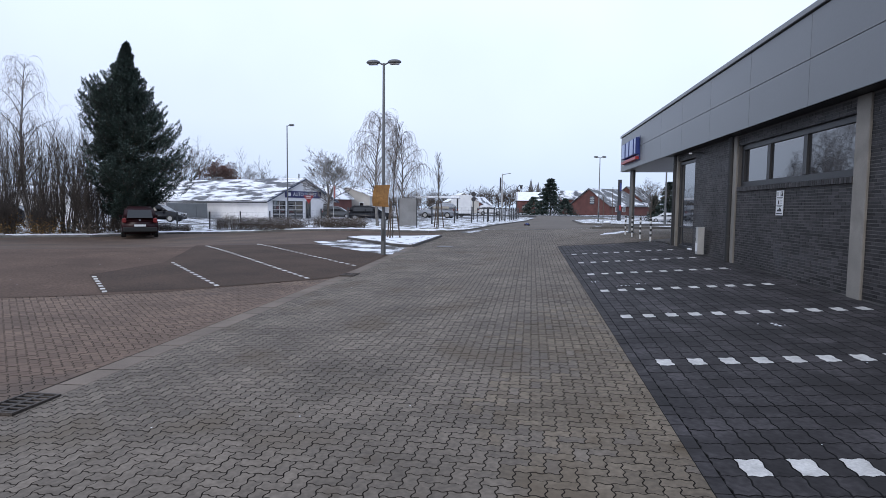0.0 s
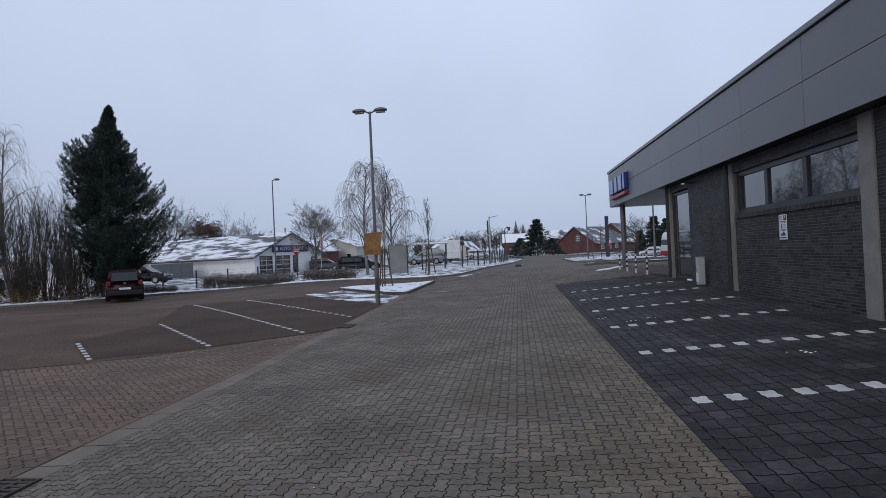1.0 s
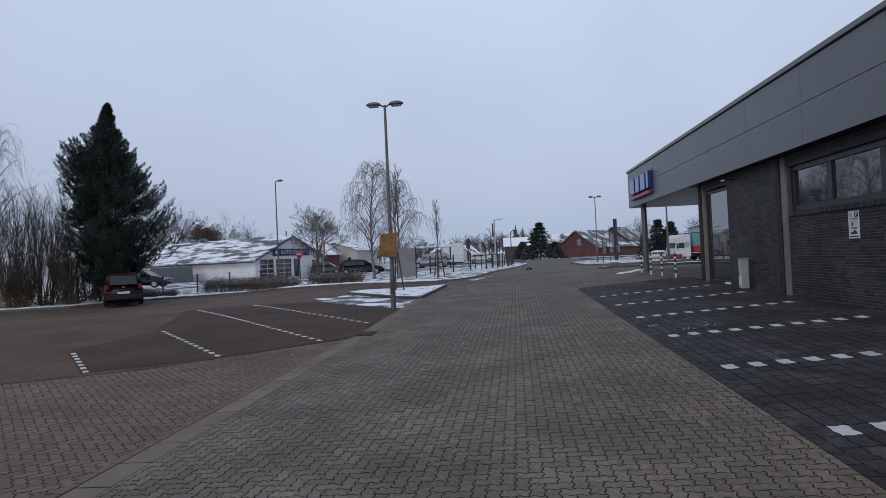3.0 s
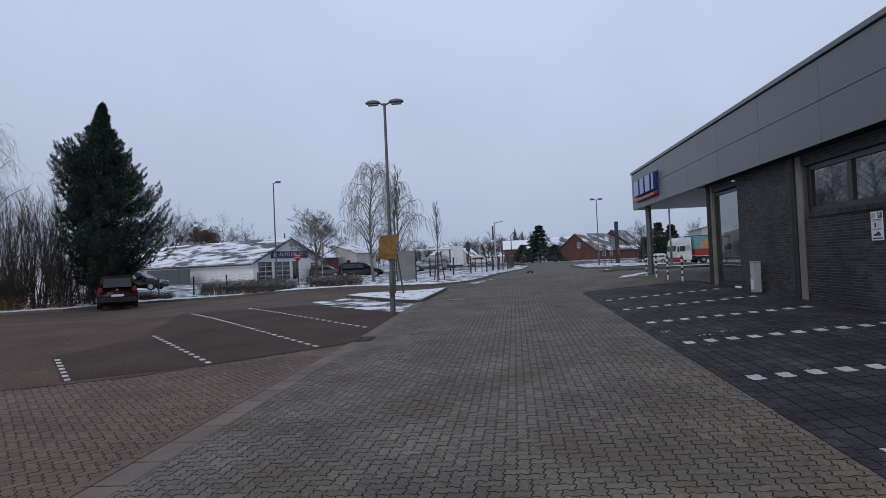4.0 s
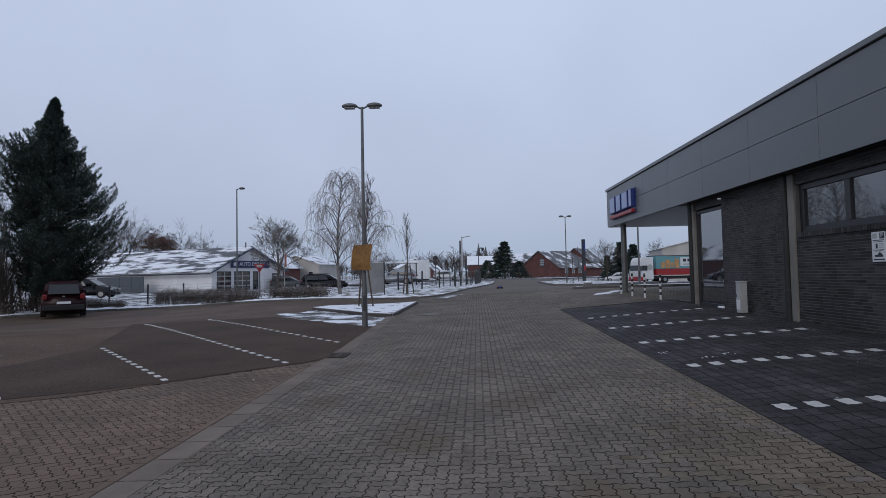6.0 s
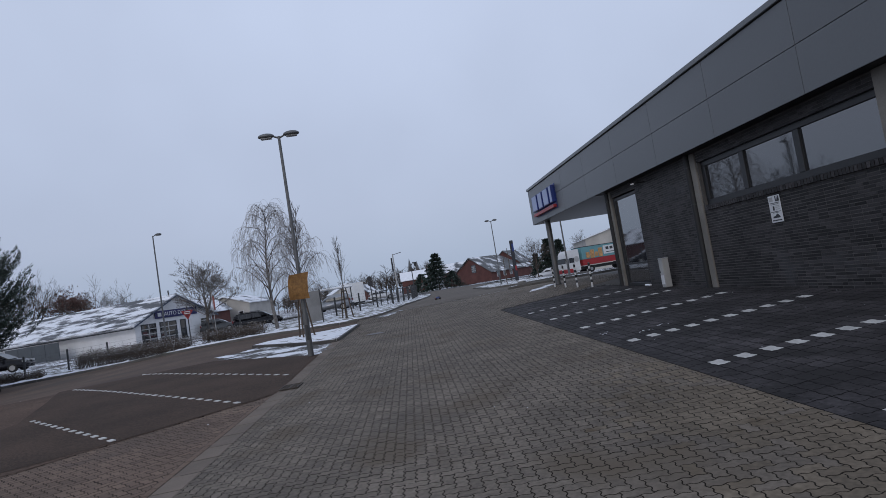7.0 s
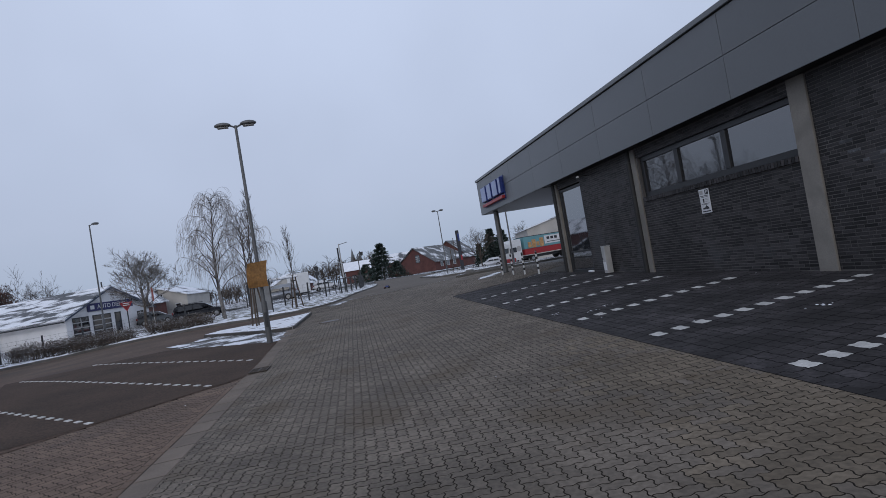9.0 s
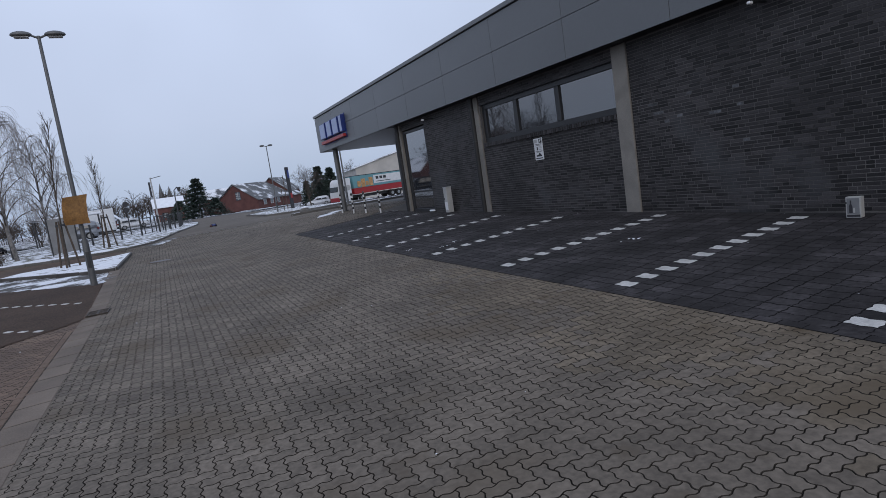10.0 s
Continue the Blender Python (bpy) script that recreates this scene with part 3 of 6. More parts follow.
def build_shop():
    shop = tagged(new("shop_wall"), "single-storey shop wall of dark clinker brick with a flat roof", "building", kind="structure")
    # backing of mortar behind the bricks, with openings for window and door
    for y0, y1, z0, z1 in ((Y_BACK, 9.72, -0.6, SOFFIT), (9.72, 14.6, -0.6, 1.93), (9.72, 14.6, 2.95, SOFFIT), (14.6, 17.8, -0.6, SOFFIT), (17.8, 19.47, 2.98, SOFFIT), (19.47, Y_CORNER, -0.6, SOFFIT)):
        part("wall_core", box_bm(WALL_X + 0.0038, WALL_X + 0.36, y0, y1, z0, z1), MORTAR, shop)
    part("gable_wall", box_bm(WALL_X + 0.36, 26, Y_CORNER - 0.36, Y_CORNER - 0.004, -0.6, SOFFIT), MORTAR, shop)
    part("back_wall", box_bm(25.6, 26, Y_BACK, Y_CORNER - 0.37, -0.6, SOFFIT), MORTAR, shop)
    part("end_wall", box_bm(WALL_X + 0.37, 25.59, Y_BACK, Y_BACK + 0.3, -0.6, SOFFIT), MORTAR, shop)
    part("floor_slab", box_bm(WALL_X + 0.37, 25.5, Y_BACK + 0.31, Y_CORNER - 0.37, 0.2, 0.34), CONCRETE, shop)
    # three rendered pillars with a dark downpipe beside two of them
    for py, wide in PILLARS:
        p = tagged(new("pillar"), "grey rendered concrete pillar standing in the brick wall", "pillar", group="shop pillars", kind="structure")
        part("shaft", box_bm(WALL_X - 0.035, WALL_X + 0.3, py, py + wide, gz(WALL_X, py) - 0.1, SOFFIT - 0.004, 0.008), PILLAR, p)
    for py in (14.915, 19.652):
        d = tagged(new("downpipe"), "black rainwater downpipe fixed beside a pillar", "downpipe", group="downpipes")
        part("pipe", tube_bm(WALL_X - 0.045, py, gz(WALL_X, py) - 0.05, SOFFIT - 0.004, 0.068, 0.068, 14), SEAL, d)
        for z in (0.9, 2.1, 2.9):
            part("clamp", tube_bm(WALL_X - 0.045, py, z, z + 0.03, 0.075, 0.075, 14), FRAME_DARK, d)
    # roof slab, soffit of the canopy and cladding
    roof = tagged(new("flat_roof"), "flat roof of the shop with a wide canopy", "roof", kind="structure")
    part("roof_deck", box_bm(FASCIA_X + 0.06, 26.3, Y_BACK - 0.3, Y_END - 0.06, SOFFIT + 0.07, ROOF - 0.1), SEAL, roof)
    part("soffit", box_bm(FASCIA_X + 0.03, 26.2, Y_BACK - 0.2, Y_END - 0.05, SOFFIT + 0.004, SOFFIT + 0.066), FRAME_DARK, roof)
    part("canopy_soffit", box_bm(FASCIA_X + 0.032, 26.1, Y_CORNER + 0.02, Y_END - 0.052, SOFFIT - 0.012, SOFFIT), CLAD, roof)
    part("roof_edge", box_bm(FASCIA_X - 0.05, FASCIA_X + 0.3, Y_BACK, Y_END + 0.05, ROOF - 0.105, ROOF, 0.01), CLAD_EDGE, roof, "pale metal roof edge strip")
    part("roof_edge", box_bm(FASCIA_X + 0.3, 26.4, Y_END - 0.3, Y_END + 0.05, ROOF - 0.105, ROOF, 0.01), CLAD_EDGE, roof, "pale metal roof edge strip")
    part("shadow_joint", box_bm(FASCIA_X + 0.02, FASCIA_X + 0.055, Y_BACK, Y_END - 0.02, SOFFIT + 0.002, ROOF - 0.105), SEAL, roof)
    ym = 10.88 - 2.4 * 11
    while ym < Y_END - 0.05:
        a, b = max(ym, Y_BACK), min(ym + 2.4, Y_END)
        if b > Y_BACK:
            for z0, z1 in ((SOFFIT, 3.92), (3.93, ROOF - 0.125)):
                part("cladding_panel", box_bm(FASCIA_X - 0.006, FASCIA_X + 0.018, a + 0.004, b - 0.004, z0, z1, 0.002), CLAD, roof)
        ym += 2.4
    xm = FASCIA_X
    while xm < 26:
        b = min(xm + 2.4, 26.3)
        for z0, z1 in ((SOFFIT, 3.92), (3.93, ROOF - 0.125)):
            part("cladding_panel", box_bm(xm + 0.02, b - 0.004, Y_END - 0.02, Y_END + 0.004, z0, z1, 0.002), CLAD, roof)
        xm += 2.4
    # round canopy posts
    for px, py in ((6.31, 26.4), (9.6, 27.2), (14.7, 26.0)):
        c = tagged(new("canopy_post"), "round grey steel post carrying the canopy", "post", group="canopy posts")
        part("shaft", tube_bm(px, py, gz(px, py) - 0.02, SOFFIT - 0.013, 0.11, 0.11, 24), METAL_POLE, c, smooth=False)
        part("foot_plate", tube_bm(px, py, gz(px, py) - 0.01, gz(px, py) + 0.03, 0.16, 0.15, 20), METAL_DARK, c)
    # strip window of three panes
    win = tagged(new("window_1"), "wide three-pane strip window with dark frames", "window", kind="structure")
    z0, z1 = 2.05, 2.94
    ya, yb = 10.055, 14.615
    cuts = (ya, 11.74, 13.22, 14.5)
    part("top_rail", box_bm(WALL_X + 0.07, WALL_X + 0.16, ya, yb, z1 - 0.10, z1 + 0.02, 0.006), FRAME_DARK, win)
    part("bottom_rail", box_bm(WALL_X + 0.07, WALL_X + 0.16, ya, yb, z0 - 0.06, z0 + 0.09, 0.006), FRAME_DARK, win)
    for yc, hw in ((ya + 0.03, 0.03), (11.74, 0.07), (13.22, 0.07), (14.54, 0.075)):
        part("mullion", box_bm(WALL_X + 0.065, WALL_X + 0.155, yc - hw, yc + hw, z0 + 0.09, z1 - 0.1, 0.006), FRAME_DARK, win)
    for a, b in zip(cuts, cuts[1:]):
        part("pane", box_bm(WALL_X + 0.105, WALL_X + 0.12, a + 0.04, b - 0.04, z0 + 0.07, z1 - 0.08), GLASS, win)
    part("reveal_head", box_bm(WALL_X + 0.02, WALL_X + 0.3, ya - 0.05, yb + 0.03, 2.945, 2.96), FRAME_DARK, win)
    yy = 10.05
    while yy < 14.53:
        part("sill_brick", box_bm(WALL_X - 0.045, WALL_X + 0.1, yy + 0.004, yy + 0.066, 1.925, 2.015, 0.004), BRICK_O, win)
        yy += 0.0715
    part("sill_board", box_bm(WALL_X - 0.02, WALL_X + 0.1, ya, yb, 2.018, 2.03, 0.003), FRAME_DARK, win)
    # tall glazed door panel at the corner
    door = tagged(new("door_1"), "tall dark-framed glazed panel reflecting the sky", "glazed door", kind="structure")
    ya, yb = 17.82, 19.455
    zb = gz(WALL_X, 18.4) - 0.02
    for nm, a, b, c, d in (("stile", ya, ya + 0.09, zb, 2.94), ("stile", yb - 0.13, yb, zb, 2.94), ("top_rail", ya + 0.09, yb - 0.13, 2.86, 2.94), ("bottom_rail", ya + 0.09, yb - 0.13, zb, zb + 0.09), ("mid_rail", ya + 0.09, yb - 0.13, 0.98, 1.03)):
        part(nm, box_bm(WALL_X + 0.04, WALL_X + 0.11, a, b, c, d, 0.005), FRAME_DARK, door)
    part("pane", box_bm(WALL_X + 0.068, WALL_X + 0.082, ya + 0.07, yb - 0.11, 1.01, 2.88), GLASS_DOOR, door)
    part("lower_panel", box_bm(WALL_X + 0.068, WALL_X + 0.082, ya + 0.07, yb - 0.11, zb + 0.07, 0.99), GLASS, door)
    part("snow_heap", box_bm(WALL_X - 0.04, WALL_X + 0.03, 17.86, 18.16, zb, zb + 0.05, 0.015), SNOW, door)


build_shop()


def build_wall_sign():
    s = tagged(new("parking_sign"), "white parking rules sign screwed to the brick wall", "sign")
    x = WALL_X - 0.012
    part("plate", box_bm(x - 0.004, x + 0.004, 12.285, 12.585, 1.420, 1.885, 0.003), WHITE_PAINT, s)
    f = x - 0.006
    part("parking_tile", box_bm(f - 0.001, f + 0.001, 12.305, 12.405, 1.777, 1.868), PRINT, s, "dark parking symbol tile")
    m = Matrix.Translation((f - 0.003, 12.355, 1.823)) @ Euler((radians(90), 0, radians(-90))).to_matrix().to_4x4()
    text_on("letter", "P", 0.1, m, WHITE_PAINT, s, 0.001)
    part("symbol", box_bm(f - 0.001, f + 0.001, 12.465, 12.565, 1.785, 1.860), GREY_BOX, s)
    for z, h, a, b in ((1.748, 0.012, 12.315, 12.555), (1.727, 0.008, 12.335, 12.535), (1.598, 0.01, 12.315, 12.555), (1.582, 0.008, 12.355, 12.515), (1.445, 0.02, 12.315, 12.555)):
        part("text_bar", box_bm(f - 0.001, f + 0.001, a, b, z, z + h), PRINT, s)
    part("disc_symbol", box_bm(f - 0.001, f + 0.001, 12.455, 12.495, 1.627, 1.702), PRINT, s)
    for z in (1.636, 1.669, 1.694):
        part("text_bar", box_bm(f - 0.001, f + 0.001, 12.325, 12.425, z, z + 0.01), GREY_BOX, s)
    part("tow_symbol", prism_at([(-0.09, 0), (-0.09, 0.03), (-0.03, 0.035), (0.02, 0.075), (0.06, 0.05), (0.09, 0.02), (0.09, 0)], 0.002, f, 12.435, 1.495), PRINT, s)
    # small camera lamp under the soffit by the door
    c = tagged(new("wall_camera"), "small white security camera under the canopy edge", "camera")
    part("bracket", box_bm(WALL_X - 0.3, WALL_X + 0.01, 17.15, 17.19, 3.02, 3.05, 0.004), FRAME_DARK, c)
    part("housing", box_bm(WALL_X - 0.36, WALL_X - 0.28, 17.145, 17.195, 3.0, 3.04, 0.01), WHITE_PAINT, c)
    c = copy_thing(c, Matrix.Translation((0.0, -9.95, 0.0)))


def prism_at(points, thick, x, y, z):
    bm = prism_bm(points, thick)
    for v in bm.verts:
        v.co = Vector((x + v.co.y, y - v.co.x, z + v.co.z))
    return bm


build_wall_sign()


def build_logo():
    s = tagged(new("shop_logo_sign"), "raised blue block sign with a red underline on the fascia", "sign")
    x0, x1 = FASCIA_X - 0.16, FASCIA_X - 0.03
    for a, b, z0, z1 in ((25.90, 26.70, 3.62, 4.25), (25.10, 25.75, 3.62, 4.25), (24.20, 24.95, 3.62, 4.25), (23.70, 24.05, 3.62, 4.25)):
        part("blue_block", box_bm(x0, x1, a, b, z0, z1, 0.01), BLUE, s)
        part("pale_face", box_bm(x0 - 0.012, x0 - 0.002, a + 0.03, b - 0.09, z0 + 0.03, z1 - 0.03, 0.003), BLUE_PALE, s)
    part("red_bar", box_bm(x0, x1, 23.70, 26.70, 3.42, 3.54, 0.01), RED, s)
    part("rear_plate", box_bm(FASCIA_X - 0.028, FASCIA_X - 0.008, 23.65, 26.75, 3.38, 4.3, 0.005), BLUE, s)


build_logo()


def build_meter_box():
    b = empty("service_pillar", 6.18, 16.6, gz(6.18, 16.6), 0, label="pale grey metal service pillar by the wall", category="service pillar")
    part("body", box_bm(-0.085, 0.085, -0.095, 0.095, 0, 0.69, 0.012), GREY_BOX, b)
    part("cap", box_bm(-0.092, 0.092, -0.102, 0.102, 0.69, 0.715, 0.008), GREY_BOX, b)
    part("lock", box_bm(-0.09, -0.084, 0.05, 0.08, 0.35, 0.42, 0.002), METAL_DARK, b)
    part("hatch", box_bm(-0.088, -0.084, -0.08, 0.08, 0.08, 0.3, 0.001), WHITE_PAINT, b)
    c = empty("carton", 5.98, 6.08, gz(5.98, 6.08) + 0.005, 4, label="white printed carton standing at the foot of the wall", category="carton")
    part("box", box_bm(-0.045, 0.045, -0.08, 0.08, 0, 0.25, 0.004), CARTON, c)
    part("picture_panel", box_bm(-0.048, -0.0455, -0.065, 0.065, 0.05, 0.235), PLASTIC_SHEET, c, "grey printed picture")
    part("bottle_print", prism_at([(-0.018, 0), (-0.018, 0.08), (-0.007, 0.11), (-0.007, 0.15), (0.007, 0.15), (0.007, 0.11), (0.018, 0.08), (0.018, 0)], 0.002, -0.0495, 0.025, 0.06), PRINT, c, "dark printed bottle shape")
    part("pale_print", box_bm(-0.0505, -0.0485, -0.02, 0.0, 0.06, 0.12), GREY_BOX, c)
    part("text_bar", box_bm(-0.048, -0.0455, -0.07, 0.07, 0.012, 0.04), PRINT, c)
    part("text_bar", box_bm(-0.048, -0.0455, 0.067, 0.077, 0.17, 0.19), PRINT, c)


build_meter_box()


def build_bollards():
    b = empty("barrier_post", 5.93, 25.6, gz(5.93, 25.6), 0, label="thin barrier post banded in black and white", category="bollard", group="banded posts")
    part("post", tube_bm(0, 0, 0, 0.8, 0.032, 0.032, 12), WHITE_PAINT, b)
    for i in range(4):
        part("band", tube_bm(0, 0, 0.16 + i * 0.18, 0.25 + i * 0.18, 0.0345, 0.0345, 12), PRINT if i % 2 == 0 else SEAL, b)
    part("cap", tube_bm(0, 0, 0.8, 0.82, 0.034, 0.02, 12), PRINT, b)
    for x, y in ((5.91, 24.1), (5.96, 22.85), (6.04, 21.55)):
        copy_thing(b, pose(x, y, gz(x, y), 0, 0, 0))


build_bollards()


# ---- lamps ----
def street_lamp(x, y, top, arms, label, turn=0.0, heads=0.33, base_r=0.075, plinth=True):
    z = gz(x, y)
    lamp = empty("street_lamp", x, y, z, turn, label=label, category="street lamp", group="street lamps")
    h = top - z
    part("pole", tube_bm(0, 0, 1.15 if plinth else 0.0, h, base_r * 0.72, base_r * 0.5, 14), METAL_POLE, lamp)
    if plinth:
        part("base_section", tube_bm(0, 0, -0.1, 1.15, base_r * 1.05, base_r, 14), METAL_POLE, lamp)
        part("base_hatch", box_bm(-0.035, 0.035, -base_r * 1.1, -base_r * 0.9, 0.45, 0.85, 0.004), METAL_DARK, lamp)
    for s in arms:
        part("arm", beam_bm((0, 0, h - 0.05), (0.16 * s, 0, h + 0.02), 0.028, 0.022, 8), METAL_POLE, lamp)
        bm = bmesh.new()
        bmesh.ops.create_uvsphere(bm, u_segments=16, v_segments=8, radius=1.0)
        for v in bm.verts:
            v.co = Vector((s * (0.16 + heads * 0.5) + v.co.x * heads * 0.62, v.co.y * heads * 0.36, h + 0.03 + v.co.z * (0.085 if v.co.z > 0 else 0.06)))
        part("lamp_head", bm, METAL_POLE, lamp, "flat oval lamp head", True)
        part("lens", box_bm(s * (0.16 + heads * 0.5) - heads * 0.4, s * (0.16 + heads * 0.5) + heads * 0.4, -heads * 0.22, heads * 0.22, h - 0.04, h - 0.02, 0.006), GREY_BOX, lamp)
    return lamp


street_lamp(-2.79, 18.88, 5.99, (-1, 1), "tall grey double-headed car park lamp on the slushy island", 0, 0.36)
street_lamp(-14.4, 39.5, 7.05, (1,), "grey single-headed street lamp behind the hedge", 0, 0.34, 0.07)
street_lamp(7.9, 48.0, 5.6, (-1, 1), "distant double-headed lamp in the snow strip", 0, 0.3, 0.06)
street_lamp(11.15, 40.5, 5.8, (-1,), "distant lamp seen past the canopy", 0, 0.3, 0.08)


def build_board():
    b = empty("brown_board", -2.82, 18.79, gz(-2.82, 18.8), -4, label="bent weathered brown board tied to the lamp pole", category="board")
    bm = bmesh.new()
    cols = []
    for i in range(7):
        u = -0.26 + i * 0.52 / 6
        row = []
        for j in range(5):
            v = 1.55 + j * 0.68 / 4
            row.append(bm.verts.new((u + 0.05 * (j - 2) / 4 + (0.03 if j in (0, 4) and i in (0, 6) else 0), -0.08 - 0.9 * u * u - 0.02 * math.sin(j * 1.3), v - 0.04 * u * (1 if j < 2 else -1))))
        cols.append(row)
    for i in range(6):
        for j in range(4):
            bm.faces.new((cols[i][j], cols[i + 1][j], cols[i + 1][j + 1], cols[i][j + 1]))
    g = bmesh.ops.extrude_face_region(bm, geom=bm.faces[:])
    for v in g["geom"]:
        if isinstance(v, bmesh.types.BMVert):
            v.co.y += 0.018
    bmesh.ops.recalc_face_normals(bm, faces=bm.faces[:])
    part("panel", bm, BOARD, b)
    for z in (1.7, 2.1):
        part("strap", tube_bm(0.03, 0.09, z, z + 0.03, 0.085, 0.085, 12), METAL_DARK, b)


build_board()


# ---- plants ----
class Tubes:
    """Gathers tapering many-sided tubes into one mesh."""

    def __init__(self):
        self.v, self.f = [], []

    def add(self, pts, r0, r1, sides=5):
        n, k = len(pts), len(self.v)
        for i, p in enumerate(pts):
            a = pts[max(0, i - 1)]
            b = pts[min(n - 1, i + 1)]
            d = (b - a)
            if d.length < 1e-6:
                d = Vector((0, 0, 1))
            d.normalize()
            u = d.orthogonal().normalized()
            w = d.cross(u)
            r = r0 + (r1 - r0) * i / (n - 1)
            for s in range(sides):
                t = 2 * math.pi * s / sides
                self.v.append(tuple(p + u * (r * math.cos(t)) + w * (r * math.sin(t))))
        for i in range(n - 1):
            for s in range(sides):
                self.f.append((k + i * sides + s, k + i * sides + (s + 1) % sides, k + (i + 1) * sides + (s + 1) % sides, k + (i + 1) * sides + s))

    def mesh(self, name, material, parent):
        ob = mesh_of(name, self.v, self.f, material, parent)
        return ob if name == "trunk" else tagged(ob, kind="stuff")


class Blades:
    """Gathers small pointed leaf blades into one mesh."""

    def __init__(self):
        self.v, self.f = [], []

    def add(self, p, d, length, width, rnd):
        d = d.normalized()
        u = d.cross(Vector((rnd.uniform(-1, 1), rnd.uniform(-1, 1), rnd.uniform(-1, 1))))
        if u.length < 1e-3:
            return
        u.normalize()
        k = len(self.v)
        m = p + d * (length * 0.45)
        lift = d.cross(u) * (width * 0.35)
        self.v += [tuple(p), tuple(m + u * width * 0.5 + lift), tuple(p + d * length), tuple(m - u * width * 0.5 + lift)]
        self.f.append((k, k + 1, k + 2, k + 3))

    def mesh(self, name, material, parent, label=""):
        return tagged(mesh_of(name, self.v, self.f, material, parent, label), kind="stuff")


def wander(rnd, start, way, length, steps, jitter, pull=Vector((0, 0, 0))):
    pts, d = [start.copy()], way.normalized()
    for i in range(steps):
        d = (d + Vector((rnd.gauss(0, jitter), rnd.gauss(0, jitter), rnd.gauss(0, jitter))) + pull * ((i + 1) / steps)).normalized()
        pts.append(pts[-1] + d * (length / steps))
    return pts


def along(pts, t):
    t = max(0.0, min(0.999, t)) * (len(pts) - 1)
    i = int(t)
    return pts[i].lerp(pts[i + 1], t - i), (pts[i + 1] - pts[i]).normalized()


def birch(x, y, height, spread, seed, label, droop=1.0, limbs=26, twigs=16):
    rnd = random.Random(seed)
    z = gz(x, y)
    tree = empty("birch_tree", x, y, z + 0.05, 0, label=label, category="tree", group="weeping birches")
    trunk_pts = wander(rnd, Vector((0, 0, -0.1)), Vector((rnd.uniform(-0.05, 0.05), 0, 1)), height * 0.96, 14, 0.035, Vector((0, 0, 0.15)))
    tk = Tubes()
    tk.add(trunk_pts, 0.0145 * height, 0.006, 8)
    tk.mesh("trunk", BARK_BIRCH, tree)
    lm, tw = Tubes(), Tubes()
    for i in range(limbs):
        t = 0.19 + 0.77 * (i + rnd.random()) / limbs
        p, _ = along(trunk_pts, t)
        a = i * 2.4 + rnd.uniform(-0.5, 0.5)
        reach = spread * (1.12 - 0.92 * max(0.0, t - 0.3) / 0.7) * rnd.uniform(0.55, 1.08)
        pts = wander(rnd, p, Vector((math.cos(a), math.sin(a), 2.1)), reach * 1.4, 8, 0.10, Vector((math.cos(a) * 0.12, math.sin(a) * 0.12, -0.15 * droop)))
        lm.add(pts, 0.028 * (1.3 - t) + 0.006, 0.005, 4)
        for k in range(twigs):
            s = 0.25 + 0.75 * (k + rnd.random()) / twigs
            q, d = along(pts, s)
            out = d * 0.6 + Vector((rnd.uniform(-0.7, 0.7), rnd.uniform(-0.7, 0.7), rnd.uniform(0.0, 0.5)))
            ln = rnd.uniform(0.45, 1.3) * (0.75 + 0.05 * height)
            tp = wander(rnd, q, out, ln, 7, 0.08, Vector((0, 0, -1.0 * droop)))
            tw.add(tp, 0.0065, 0.003, 3)
            for _ in range(2):
                q2, d2 = along(tp, rnd.uniform(0.3, 0.9))
                tw.add(wander(rnd, q2, d2 + Vector((rnd.uniform(-0.6, 0.6), rnd.uniform(-0.6, 0.6), 0)), ln * 0.55, 4, 0.12, Vector((0, 0, -0.7 * droop))), 0.0055, 0.003, 3)
    lm.mesh("branchwork", TWIG, tree)
    tw.mesh("crown", TWIG_PALE, tree)
    return tree


